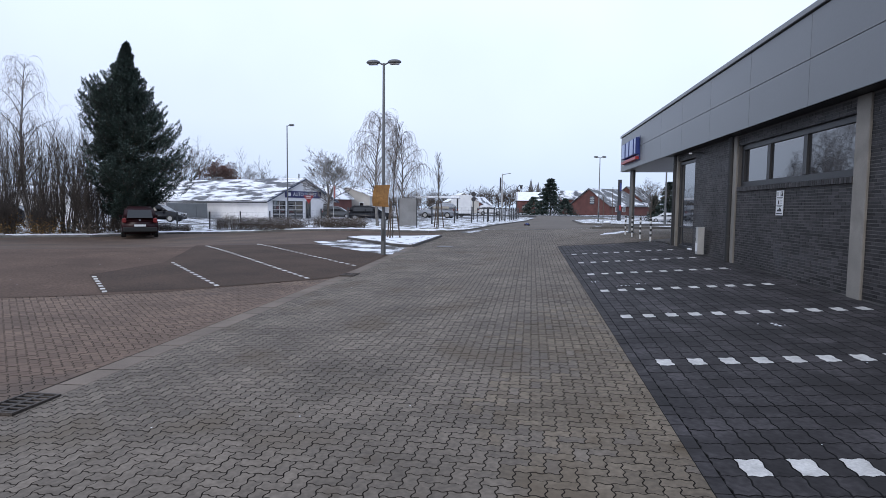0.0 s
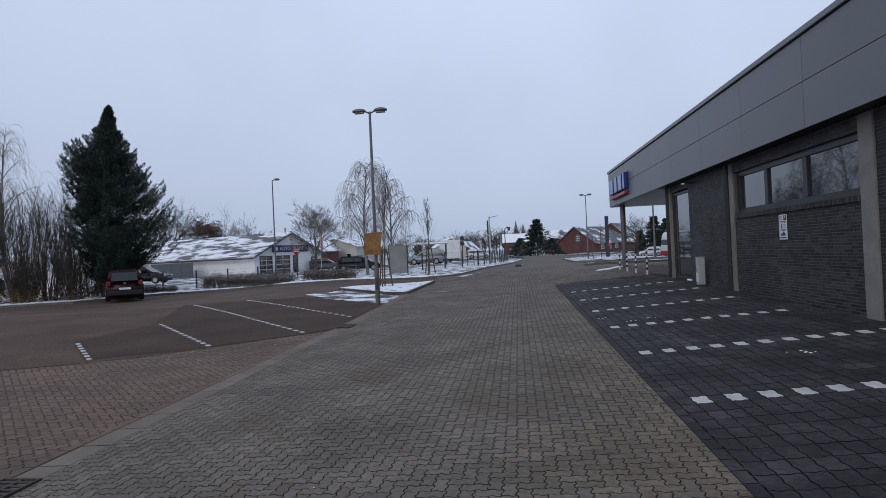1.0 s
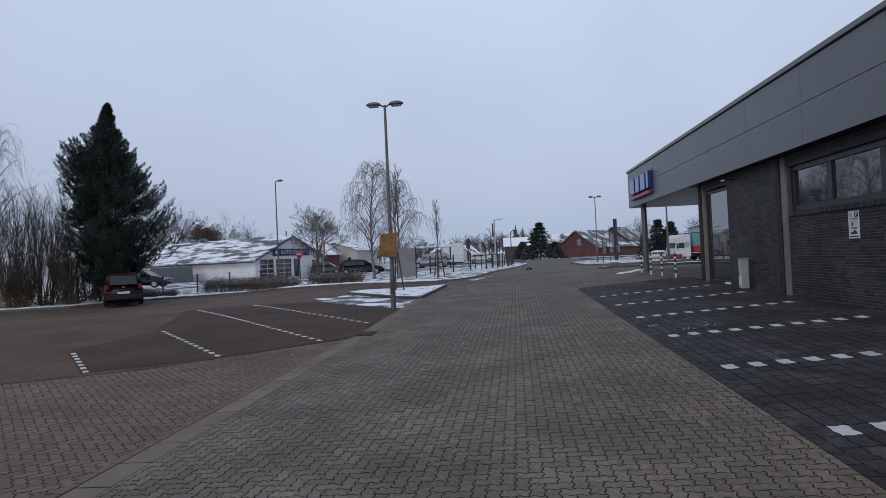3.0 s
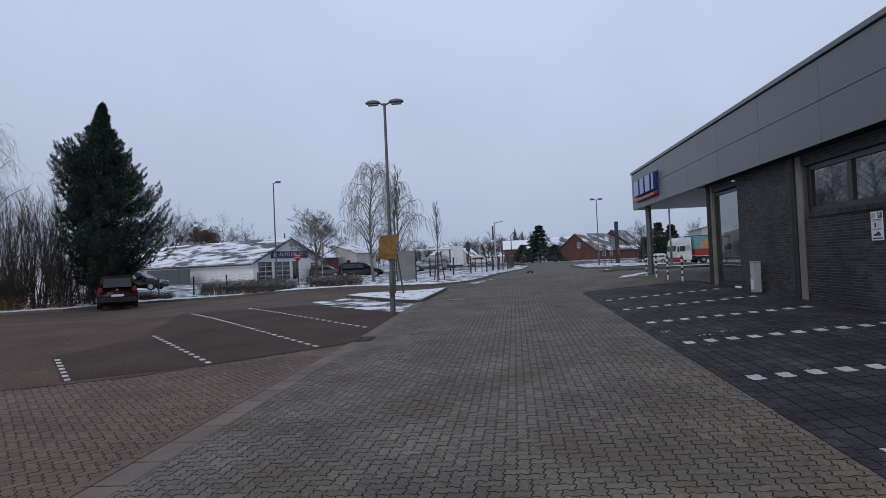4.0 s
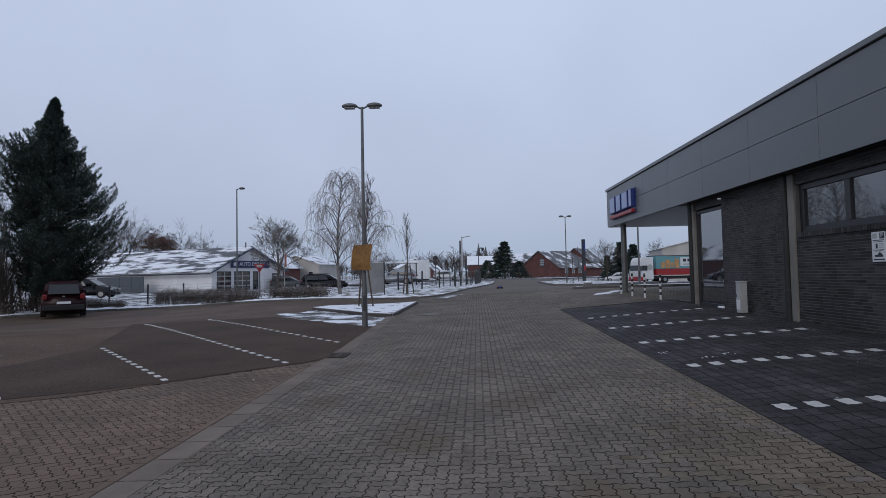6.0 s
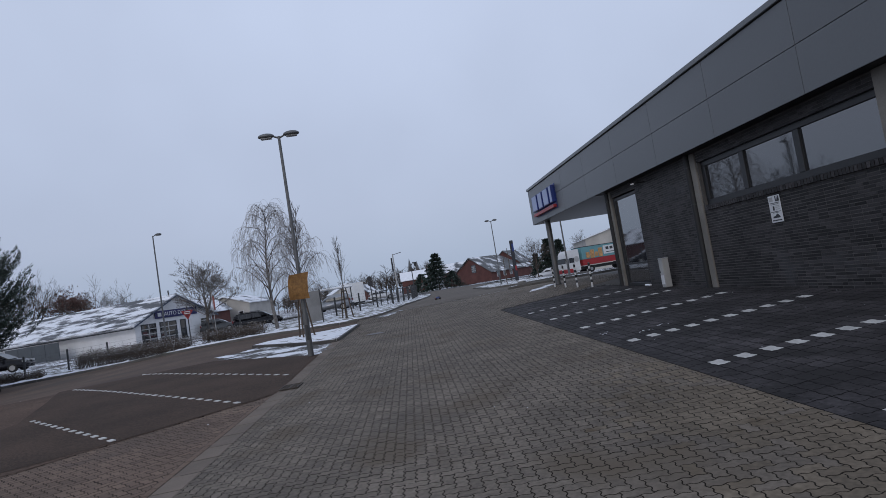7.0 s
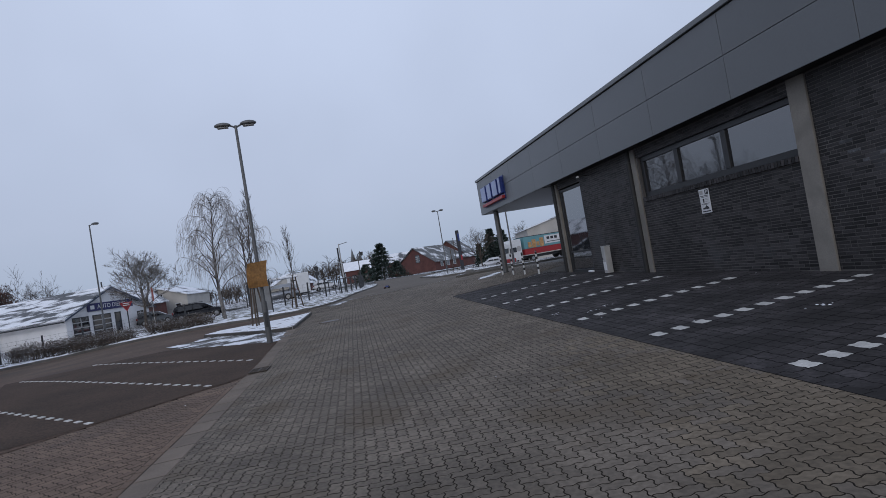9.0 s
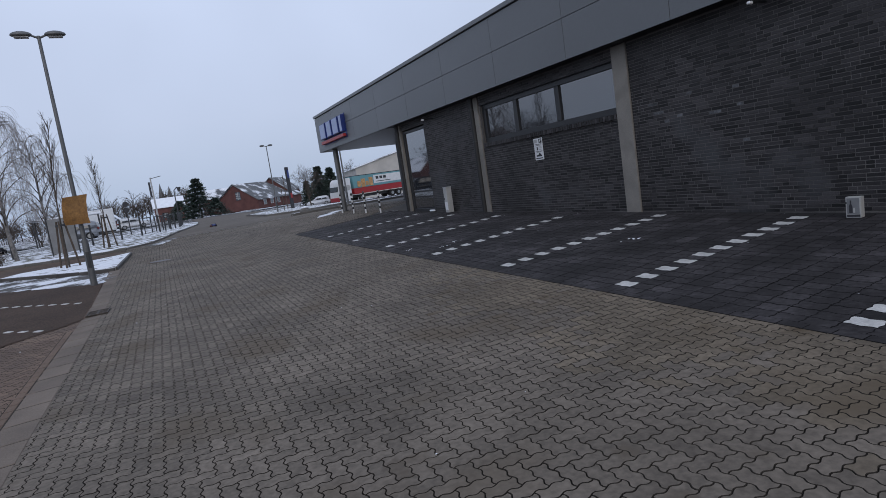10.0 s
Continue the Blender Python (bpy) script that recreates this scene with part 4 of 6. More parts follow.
def bare_tree(x, y, height, spread, seed, label, name="bare_tree", trunk=0.28, material=None, leaves=None, count=0, z=None, depth=5, limbs=9, stem_r=0.02, low=0.7):
    """A round-crowned leafless tree by repeated forking."""
    rnd = random.Random(seed)
    zz = gz(x, y) if z is None else z
    tree = empty(name, x, y, zz, 0, label=label, category="tree")
    tk, lm = Tubes(), Tubes()
    trunk_pts = wander(rnd, Vector((0, 0, -0.1)), Vector((0, 0, 1)), height * trunk + 0.1, 5, 0.03)
    tk.add(trunk_pts, stem_r * height, stem_r * 0.7 * height, 7)
    tips = []

    def fork(p, d, ln, r, level):
        pts = wander(rnd, p, d, ln, 4, 0.13, Vector((0, 0, 0.05)))
        lm.add(pts, r, r * 0.6, 4 if level < 2 else 3)
        if level >= depth:
            tips.append((pts[-1], pts[-1] - pts[-2]))
            return
        for _ in range(3 if level < depth - 1 else 4):
            q, e = along(pts, rnd.uniform(0.45, 1.0))
            e = e + Vector((rnd.uniform(-0.9, 0.9), rnd.uniform(-0.9, 0.9), rnd.uniform(-0.35, 0.6)))
            fork(q, e, ln * rnd.uniform(0.55, 0.82), max(0.0015 * height, r * 0.58), level + 1)

    top = trunk_pts[-1]
    for i in range(limbs):
        a = i * 2.4 + rnd.uniform(-0.4, 0.4)
        up = rnd.uniform(low, 2.2)
        fork(top - Vector((0, 0, rnd.uniform(0, height * 0.1))), Vector((math.cos(a) * spread, math.sin(a) * spread, up * (1 - trunk) * height * 0.62)), (0.42 * (1 - trunk) * height + 0.14 * spread) * rnd.uniform(0.8, 1.15), stem_r * 0.35 * height, 1)
    tk.mesh("trunk", BARK, tree)
    lm.mesh("crown", material or TWIG, tree)
    if leaves:
        bl = Blades()
        for p, d in tips:
            for _ in range(count):
                bl.add(p + Vector((rnd.gauss(0, 0.25), rnd.gauss(0, 0.25), rnd.gauss(0, 0.25))), d + Vector((rnd.uniform(-1, 1), rnd.uniform(-1, 1), rnd.uniform(-1, 1))), 0.3, 0.2, rnd)
        bl.mesh("foliage", leaves, tree)
    return tree


def conifer():
    rnd = random.Random(11)
    x, y = -19.15, 29.6
    tree = empty("conifer_tree", x, y, gz(x, y), 0, label="tall ragged dark green conifer dusted with frost", category="tree")
    k = 1.21
    tk = Tubes()
    tk.add(wander(rnd, Vector((-0.3, 0, -0.1)), Vector((0.02, 0, 1)), 7.6 * k, 12, 0.02), 0.2, 0.02, 8)
    tk.add(wander(rnd, Vector((-0.6, 0.2, -0.1)), Vector((-0.16, 0, 1)), 5.6 * k, 10, 0.02), 0.13, 0.02, 7)
    tk.mesh("trunk", BARK, tree)
    br, bl, fr = Tubes(), Blades(), Blades()
    hs = (0.4, 0.95, 1.4, 2.0, 3.0, 4.1, 4.7, 5.5, 6.0, 6.35, 7.1, 8.15)
    right = (0.6, 0.95, 1.45, 2.2, 2.25, 1.95, 1.6, 1.15, 0.82, 0.66, 0.30, 0.03)
    left = (0.9, 1.15, 1.4, 1.5, 1.55, 1.6, 1.75, 1.9, 1.85, 1.4, 0.42, 0.03)
    total = 1250
    for i in range(total):
        h = 0.7 + 7.4 * (i / total) ** 0.85
        if h > 6.3 and rnd.random() < 0.55:
            continue
        a = rnd.uniform(0, 2 * math.pi)
        ca, sa = math.cos(a), math.sin(a)
        rr, ll = bend(h, hs, right), bend(h, hs, left)
        # the crown stands out in rough tiers and lobes
        lobe = 0.92 + 0.34 * noise.noise(Vector((ca * 1.6, sa * 1.6, h * 1.15)))
        R = (abs(ca) * (rr if ca > 0 else ll) + (1 - abs(ca)) * 0.8 * (rr + ll) / 2) * lobe
        R *= rnd.choice((0.5, 0.7, 0.84, 0.92, 0.98, 1.04, 1.12, 1.22))
        tip = Vector((ca * R, sa * R, h + R * rnd.uniform(0.08, 0.42) + (0.2 if h > 6.3 else 0.0))) * k
        shift = -0.5 if ca < 0.2 and 3.2 < h < 6.4 else -0.15
        root = Vector((shift, 0, max(0.4, h - 0.05 * R))) * k
        d = tip - root
        pts = [root, root + d * 0.4 + Vector((0, 0, 0.04 * R)), root + d * 0.8 + Vector((0, 0, -0.12 * R)), tip + Vector((0, 0, 0.07 * R))]
        if i % 2 == 0:
            br.add(pts, 0.024, 0.005, 3)
        side = d.cross(Vector((0, 0, 1)))
        side = side.normalized() if side.length > 1e-3 else Vector((1, 0, 0))
        for j in range(150):
            s = 0.15 + 0.87 * rnd.random() ** 0.65
            p, e = along(pts, min(1.0, s))
            wide = (max(0.0, 1.0 - s) ** 0.75 * (0.14 + 0.17 * R) + 0.025) * min(1.0, 0.3 + 1.4 * R)
            off = rnd.gauss(0, wide)
            p = p + side * off + Vector((0, 0, rnd.gauss(0.0, 0.05) - 0.12 * abs(off)))
            w = e * 0.7 + side * (0.9 if off > 0 else -0.9) * rnd.uniform(0.2, 1.0) + Vector((rnd.uniform(-0.4, 0.4), rnd.uniform(-0.4, 0.4), rnd.uniform(-0.2, 0.45)))
            (fr if rnd.random() < 0.26 and s > 0.75 else bl).add(p, w, rnd.uniform(0.09, 0.17), rnd.uniform(0.024, 0.04), rnd)
    br.mesh("branching", BARK, tree)
    bl.mesh("needle_foliage", NEEDLE, tree)
    fr.mesh("frosted_foliage", NEEDLE_FROST, tree, "frosted needle tips")


def far_fir(x, y, height, radius, seed, label):
    rnd = random.Random(seed)
    z = gz(x, y)
    tree = empty("fir_tree", x, y, z, 0, label=label, category="tree")
    tk = Tubes()
    tk.add([Vector((0, 0, -0.1)), Vector((0, 0, height * 0.5)), Vector((0, 0, height * 0.97))], 0.02 * height, 0.01, 6)
    tk.mesh("trunk", BARK, tree)
    bl, fr = Blades(), Blades()
    spokes = [rnd.uniform(0, 6.283) for _ in range(13)]
    for i in range(640):
        t = (i / 640) ** 0.8
        tier = (math.floor(t * 9) + rnd.uniform(0.0, 0.55)) / 9
        h = height * (0.06 + 0.92 * tier)
        a = rnd.choice(spokes) + rnd.gauss(0, 0.22)
        R = radius * (1.03 - tier) ** 1.05 * rnd.uniform(0.35, 1.2)
        for k in range(13):
            s = 0.3 + 0.7 * rnd.random()
            p = Vector((math.cos(a) * R * s + rnd.gauss(0, 0.1), math.sin(a) * R * s + rnd.gauss(0, 0.1), h - 0.18 * R * s + rnd.gauss(0, 0.08)))
            (fr if rnd.random() < 0.3 else bl).add(p, Vector((math.cos(a) + rnd.uniform(-0.5, 0.5), math.sin(a) + rnd.uniform(-0.5, 0.5), rnd.uniform(-0.3, 0.4))), 0.055 * height, 0.024 * height, rnd)
    bl.mesh("needles", NEEDLE, tree)
    fr.mesh("frosted_needles", NEEDLE_FROST, tree, "frosted needle tips")


def thicket():
    """Bare upright shrubs along the verge, with a few last ochre leaves."""
    rnd = random.Random(5)
    spots = ((-21.4, 29.4, 5.2), (-22.2, 28.8, 5.4), (-23.0, 29.6, 6.0), (-23.8, 28.6, 6.2), (-24.6, 29.4, 6.0), (-25.5, 28.4, 6.2), (-26.4, 29.2, 6.2), (-27.5, 28.2, 6.2), (-28.8, 28.6, 6.4), (-21.8, 31.4, 5.6),
             (-23.6, 31.6, 6.2), (-25.6, 31.4, 6.4), (-27.8, 31.0, 6.4), (-20.6, 28.6, 2.6), (-22.6, 27.8, 1.6), (-24.4, 27.5, 1.5), (-26.6, 27.0, 1.6), (-20.2, 30.4, 3.2))
    for n, (x, y, h) in enumerate(spots):
        s = empty("shrub", x, y, gz(x, y) + 0.05, 0, label="leafless upright shrub with thin brown stems", category="shrub", group="verge shrubs")
        st, tw, bl = Tubes(), Tubes(), Blades()
        for k in range(16):
            a = rnd.uniform(0, 6.283)
            lean = rnd.uniform(0.04, 0.24)
            hh = h * rnd.uniform(0.6, 1.0)
            pts = wander(rnd, Vector((math.cos(a) * 0.25, math.sin(a) * 0.25, -0.1)), Vector((math.cos(a) * lean, math.sin(a) * lean, 1)), hh, 10, 0.055, Vector((0, 0, 0.09)))
            st.add(pts, 0.026, 0.006, 4)
            for j in range(17):
                q, d = along(pts, rnd.uniform(0.10, 1.0))
                ln = rnd.uniform(0.4, 1.2)
                t2 = wander(rnd, q, d + Vector((rnd.uniform(-0.7, 0.7), rnd.uniform(-0.7, 0.7), 0.25)), ln, 4, 0.1, Vector((0, 0, 0.1)))
                tw.add(t2, 0.0075, 0.0035, 3)
                for _ in range(2):
                    q, d = along(t2, rnd.uniform(0.3, 0.9))
                    tw.add(wander(rnd, q, d + Vector((rnd.uniform(-0.8, 0.8), rnd.uniform(-0.8, 0.8), 0.2)), ln * 0.6, 3, 0.1), 0.006, 0.003, 3)
        if h < 3.0 or n % 4 == 1:
            for j in range(520):
                p = Vector((rnd.gauss(0, 0.45), rnd.gauss(0, 0.4), abs(rnd.gauss(0, 0.45)) + 0.08))
                bl.add(p, Vector((rnd.uniform(-1, 1), rnd.uniform(-1, 1), rnd.uniform(-0.5, 0.7))), 0.1, 0.06, rnd)
            bl.mesh("foliage", LEAF_OCHRE if n in (14, 15) else HEDGE_LEAF, s, "a few last dry leaves")
        st.mesh("stem_growth", BARK, s)
        tw.mesh("brushwood", TWIG, s)


def hedge(x0, y0, x1, y1, height, depth, seed, label):
    rnd = random.Random(seed)
    ln = math.hypot(x1 - x0, y1 - y0)
    z = gz((x0 + x1) / 2, (y0 + y1) / 2)
    h = empty("hedge", (x0 + x1) / 2, (y0 + y1) / 2, z + 0.06, math.degrees(math.atan2(y1 - y0, x1 - x0)), label=label, category="hedge", group="verge hedges")
    tw, bl, fr = Tubes(), Blades(), Blades()
    for i in range(int(ln * 95)):
        u = rnd.uniform(-ln / 2, ln / 2)
        top = height * (0.78 + 0.25 * noise.noise(Vector((u * 0.9, seed, 0))) + rnd.uniform(-0.1, 0.08))
        p = Vector((u, rnd.uniform(-depth / 2, depth / 2) * 0.6, 0))
        pts = wander(rnd, p, Vector((rnd.uniform(-0.4, 0.4), rnd.uniform(-0.5, 0.5), 1)), top, 3, 0.15)
        tw.add(pts, 0.009, 0.003, 3)
        for k in range(17):
            q, d = along(pts, 0.2 + 0.8 * rnd.random())
            q = q + Vector((rnd.gauss(0, 0.1), rnd.gauss(0, depth * 0.13), rnd.gauss(0, 0.05)))
            frost = q.z > top * 0.5 and rnd.random() < 0.42
            (fr if frost else bl).add(q, Vector((rnd.uniform(-1, 1), rnd.uniform(-1, 1), rnd.uniform(-0.1, 1.0))), rnd.uniform(0.045, 0.10), rnd.uniform(0.02, 0.04), rnd)
    tw.mesh("brushwood", TWIG, h)
    bl.mesh("foliage", HEDGE_LEAF, h)
    fr.mesh("snow_dusting", HEDGE_FROST, h, "snow dusted leaf tips")


def young_tree(x, y, height, seed, lift=0.1):
    rnd = random.Random(seed)
    z = gz(x, y) + lift
    t = empty("young_tree", x, y, z, 0, label="slim leafless young tree tied between wooden stakes", category="tree", group="young trees")
    tk, tw = Tubes(), Tubes()
    pts = wander(rnd, Vector((0, 0, -0.1)), Vector((0, 0, 1)), height, 10, 0.02)
    tk.add(pts, 0.035, 0.006, 6)
    for i in range(34):
        s = 0.38 + 0.6 * i / 34
        q, d = along(pts, s)
        a = rnd.uniform(0, 6.283)
        ln = height * 0.30 * (1.15 - s)
        b = wander(rnd, q, Vector((math.cos(a) * 0.36, math.sin(a) * 0.36, 1)), ln + 0.15, 5, 0.06, Vector((0, 0, 0.1)))
        tw.add(b, 0.011, 0.003, 3)
        for _ in range(5):
            q2, d2 = along(b, rnd.uniform(0.2, 0.95))
            tw.add(wander(rnd, q2, d2 + Vector((rnd.uniform(-0.6, 0.6), rnd.uniform(-0.6, 0.6), 0.1)), ln * 0.45 + 0.06, 3, 0.08), 0.005, 0.0025, 3)
    tk.mesh("trunk", BARK, t)
    tw.mesh("crown", TWIG, t)
    for k in range(3):
        a = k * 2.094 + 0.4
        part("stake", beam_bm((math.cos(a) * 0.34, math.sin(a) * 0.34, -0.1), (math.cos(a) * 0.13, math.sin(a) * 0.13, 1.55), 0.035, 0.03, 7), WOOD, t)
    part("strap", tube_bm(0, 0, 1.38, 1.44, 0.15, 0.15, 10), METAL_DARK, t)


conifer()
thicket()
birch(-6.75, 34.4, 7.0, 2.0, 3, "weeping birch with frosted hanging twigs on the verge", droop=1.25, limbs=30, twigs=19)
birch(-5.5, 35.8, 6.0, 1.9, 9, "second slender weeping birch beside the first", droop=1.25, limbs=22, twigs=16)
birch(-28.4, 33.0, 10.9, 2.6, 21, "tall weeping birch behind the shrubs")
young_tree(-3.9, 25.4, 5.0, 4, 0.12)
young_tree(-3.0, 33.6, 4.2, 7, 0.08)
hedge(-16.6, 33.6, -10.9, 33.2, 1.0, 1.5, 2, "low winter hedge dusted with snow along the kerb")
hedge(-9.9, 32.6, -6.9, 31.9, 0.75, 1.4, 6, "short scrubby snow-dusted hedge along the kerb")
hedge(-18.9, 31.6, -17.6, 32.6, 0.45, 0.7, 8, "small dry scrub beside the parked car")
bare_tree(-19.8, 64.3, 7.3, 1.7, 31, "broad leafless oak beside the workshop gable", stem_r=0.022, depth=6, limbs=11, low=0.25, trunk=0.38, material=TWIG_OAK)
bare_tree(-12.9, 44.0, 3.0, 0.6, 44, "thin leafless sapling on the snowy verge", "sapling", 0.3, depth=4, limbs=5, stem_r=0.012)
bare_tree(-58.0, 100.0, 12.0, 3.0, 32, "leafless tree beyond the workshop roof")
bare_tree(-66.0, 104.0, 12.5, 3.2, 33, "leafless tree beyond the workshop roof")
bare_tree(-56.0, 108.0, 10.5, 2.6, 34, "tree keeping its brown autumn leaves", leaves=LEAF_BROWN, count=3)
bare_tree(-46.5, 104.0, 10.5, 5.0, 35, "leafless tree beyond the workshop roof")
bare_tree(-12.5, 86.0, 5.0, 3.4, 36, "dark bushy leafless tree behind the lot", trunk=0.12)
far_fir(7.6, 108.0, 6.9, 4.4, 41, "broad dark fir in front of the red house")
far_fir(4.6, 110.0, 3.4, 3.2, 47, "low dark evergreen bush beside the fir")
far_fir(10.6, 112.0, 3.2, 3.0, 49, "low dark evergreen bush beside the fir")
far_fir(26.8, 102.0, 7.0, 2.8, 42, "dark fir tree beside the road")
far_fir(28.9, 102.0, 6.5, 2.8, 44, "dark fir tree beside the road")
far_fir(25.0, 104.0, 4.6, 1.8, 45, "dark fir tree beside the road")
bare_tree(19.5, 82.0, 5.5, 2.0, 37, "thin leafless tree by the road")
bare_tree(41.0, 124.0, 8.0, 2.2, 38, "leafless tree seen past the shop wall")


def woods():
    """A far belt of leafless trees on the horizon."""
    rnd = random.Random(77)
    tw = Tubes()
    for i in range(200):
        x = -60 + i * 0.85 + rnd.uniform(-1, 1)
        y = 232 + rnd.uniform(-12, 12)
        h = rnd.uniform(5.0, 9.5) * (1.15 if 15 > x > -20 else 0.8)
        z = gz(x, y)
        tk = wander(rnd, Vector((x, y, z)), Vector((0, 0, 1)), h * 0.8, 4, 0.05)
        tw.add(tk, 0.16, 0.03, 4)
        for k in range(34):
            q, d = along(tk, rnd.uniform(0.25, 1.0))
            b = wander(rnd, q, Vector((rnd.uniform(-1, 1), rnd.uniform(-1, 1), 0.8)), h * 0.32, 4, 0.15)
            tw.add(b, 0.075, 0.035, 3)
            q, d = along(b, 0.6)
            tw.add(wander(rnd, q, d + Vector((rnd.uniform(-1, 1), 0, 0.3)), h * 0.2, 3, 0.15), 0.055, 0.03, 3)
    tagged(tw.mesh("far_woods", TWIG, None), "hazy belt of leafless trees on the horizon", "woods", kind="stuff")


woods()


# ---- houses ----
def house(name, label, x, y, turn, width, length, eave, ridge, wall, roof, z=None, over=0.35, openings=(), trim=None):
    """A gabled house; its gable lies along local x from 0 to width, its length runs along local y."""
    zz = gz(x, y) if z is None else z
    h = empty(name, x, y, zz, turn, label=label, category="house" if name == "house" else "building")
    bm = prism_bm([(0, -0.3), (width, -0.3), (width, eave), (width / 2, ridge - 0.12), (0, eave)], length)
    bmesh.ops.translate(bm, verts=bm.verts[:], vec=(0, length / 2, 0))
    part("wall", bm, wall, h)
    s = (ridge - eave) / (width / 2)
    for sign in (0, 1):
        a = -over if sign == 0 else width + over
        bm = prism_bm([(a, eave - over * s), (width / 2, ridge), (width / 2, ridge + 0.16), (a, eave - over * s + 0.16)], length + 2 * over)
        bmesh.ops.translate(bm, verts=bm.verts[:], vec=(0, length / 2, 0))
        part("roof_slope", bm, roof, h)
        if trim:
            bm = prism_bm([(a, eave - over * s - 0.12), (width / 2, ridge - 0.12), (width / 2, ridge + 0.02), (a, eave - over * s + 0.02)], 0.08)
            bmesh.ops.translate(bm, verts=bm.verts[:], vec=(0, -over - 0.05, 0))
            part("verge_board", bm, trim, h)
    for side, u, z0, w, hh, kind in openings:
        o = new("window" if kind != "door" else "door")
        o.parent = h
        if side == "gable":
            o.matrix_parent_inverse = Matrix.Identity(4)
            o.location = (u, -0.02, z0)
        elif side == "left":
            o.location, o.rotation_euler = (-0.02, u, z0), (0, 0, radians(-90))
        else:
            o.location, o.rotation_euler = (width + 0.02, u, z0), (0, 0, radians(90))
        part("frame", frame_bm(w, hh, 0.09, 0.08), WHITE_PAINT if kind == "white" else FRAME_DARK, o)
        part("pane", box_bm(-w / 2 + 0.06, w / 2 - 0.06, -0.01, 0.03, 0.06, hh - 0.06), GLASS, o)
        if kind == "gate":
            for k in range(1, 4):
                part("glazing_bar", box_bm(-w / 2, w / 2, -0.05, 0.0, hh * k / 4 - 0.05, hh * k / 4 + 0.05), GREY_BOX, o)
            part("glazing_bar", box_bm(-0.05, 0.05, -0.045, 0.0, 0.05, hh - 0.05), GREY_BOX, o)
    return h


def frame_bm(w, h, bar, depth):
    bm = bmesh.new()
    for a, b, c, d in ((-w / 2, -w / 2 + bar, 0, h), (w / 2 - bar, w / 2, 0, h), (-w / 2 + bar, w / 2 - bar, 0, bar), (-w / 2 + bar, w / 2 - bar, h - bar, h)):
        box_bm(a, b, -depth / 2, depth / 2, c, d, bm=bm)
    return bm


def build_workshop():
    w = house("workshop", "low white garage workshop under a snowy pitched roof", -26.8, 64.0, 65.8, 11.0, 34.0, 2.3, 4.85, WHITE_WALL, SNOW_ROWS, z=-0.02, over=0.5, trim=TRIM_BLUE,
              openings=(("gable", 1.7, 0.05, 1.9, 2.1, "gate"), ("gable", 4.3, 0.05, 2.3, 2.1, "gate"), ("gable", 6.4, 0.05, 0.8, 2.1, "door"), ("gable", 9.6, 0.9, 0.9, 1.0, "gate")))
    part("name_board", box_bm(2.6, 8.6, -0.12, -0.04, 2.55, 3.35, 0.02), BOARD_BLUE, w, "dark blue name board")
    m = Matrix.Translation((5.8, -0.13, 2.95)) @ Euler((radians(90), 0, 0)).to_matrix().to_4x4()
    t = text_on("lettering", "AUTO DIENST", 0.62, m, WHITE_PAINT, None, 0.005)
    t.parent = w
    part("emblem", box_bm(2.95, 3.45, -0.135, -0.121, 2.75, 3.15, 0.01), WHITE_PAINT, w)
    part("flue", tube_bm(5.5, 0.6, 4.3, 5.5, 0.07, 0.07, 8), METAL_DARK, w)
    part("gutter", box_bm(-0.72, -0.5, -0.4, 34.2, 1.85, 1.97), METAL_DARK, w)
    s = empty("shed_wall", -35.0, 65.5, 0.0, 65.8, label="grey panel shed standing before the white workshop", category="shed")
    for i in range(4):
        part("panel", box_bm(-0.05, 0.05, i * 2.0 + 0.02, i * 2.0 + 1.98, 0, 1.75, 0.02), SHED_GREY, s)
    # give-way warning sign on a bare post near the workshop
    g = empty("triangle_sign", -14.9, 45.0, gz(-14.9, 45) + 0.0, 10, label="red and white downward triangle sign on a post", category="sign")
    part("post", tube_bm(0, 0, 0, 2.6, 0.035, 0.04, 8), METAL_DARK, g)
    part("triangle", tri_bm(0.40, 0.0), RED, g)
    part("inner_field", tri_bm(0.26, -0.1), RED_PALE, g)
    for z in (2.22, 2.1):
        part("text_bar", box_bm(-0.2, 0.2, -0.105, -0.1, z, z + 0.05), WHITE_PAINT, g)


def tri_bm(r, off):
    bm = prism_bm([(-r, 0.45 * r), (r, 0.45 * r), (0, -1.15 * r)], 0.03)
    for v in bm.verts:
        v.co.y += -0.06 + off * 0.2
        v.co.z += 2.15
    return bm


build_workshop()
house("house", "red brick house with a steep frost-grey slate roof", 27.2, 160.0, 41, 14.0, 20.0, 2.4, 6.9, RED_WALL, SLATE_FROST, z=0.1, over=0.6, openings=(("right", 3.0, 0.6, 1.2, 1.4, "white"), ("right", 6.0, 0.6, 1.2, 1.4, "white"), ("right", 9.0, 0.6, 1.2, 1.4, "white"), ("gable", 8.0, 2.6, 1.6, 2.2, "gate"))).matrix_world = pose(16.8, 170.5, 0.3, 0, 0, -48)
house("house", "low red brick wing with snow on its roof", 14.6, 181.0, -90, 7.0, 9.0, 4.4, 6.8, RED_WALL, SNOW_ROOF, z=0.1, openings=(("right", 3.0, 1.2, 1.6, 1.3, "white"),))
house("house", "taller brick house with a dark tiled roof behind", 29.0, 176.0, -30, 9.0, 12.0, 4.2, 8.0, RED_WALL, SLATE_FROST, z=0.1)
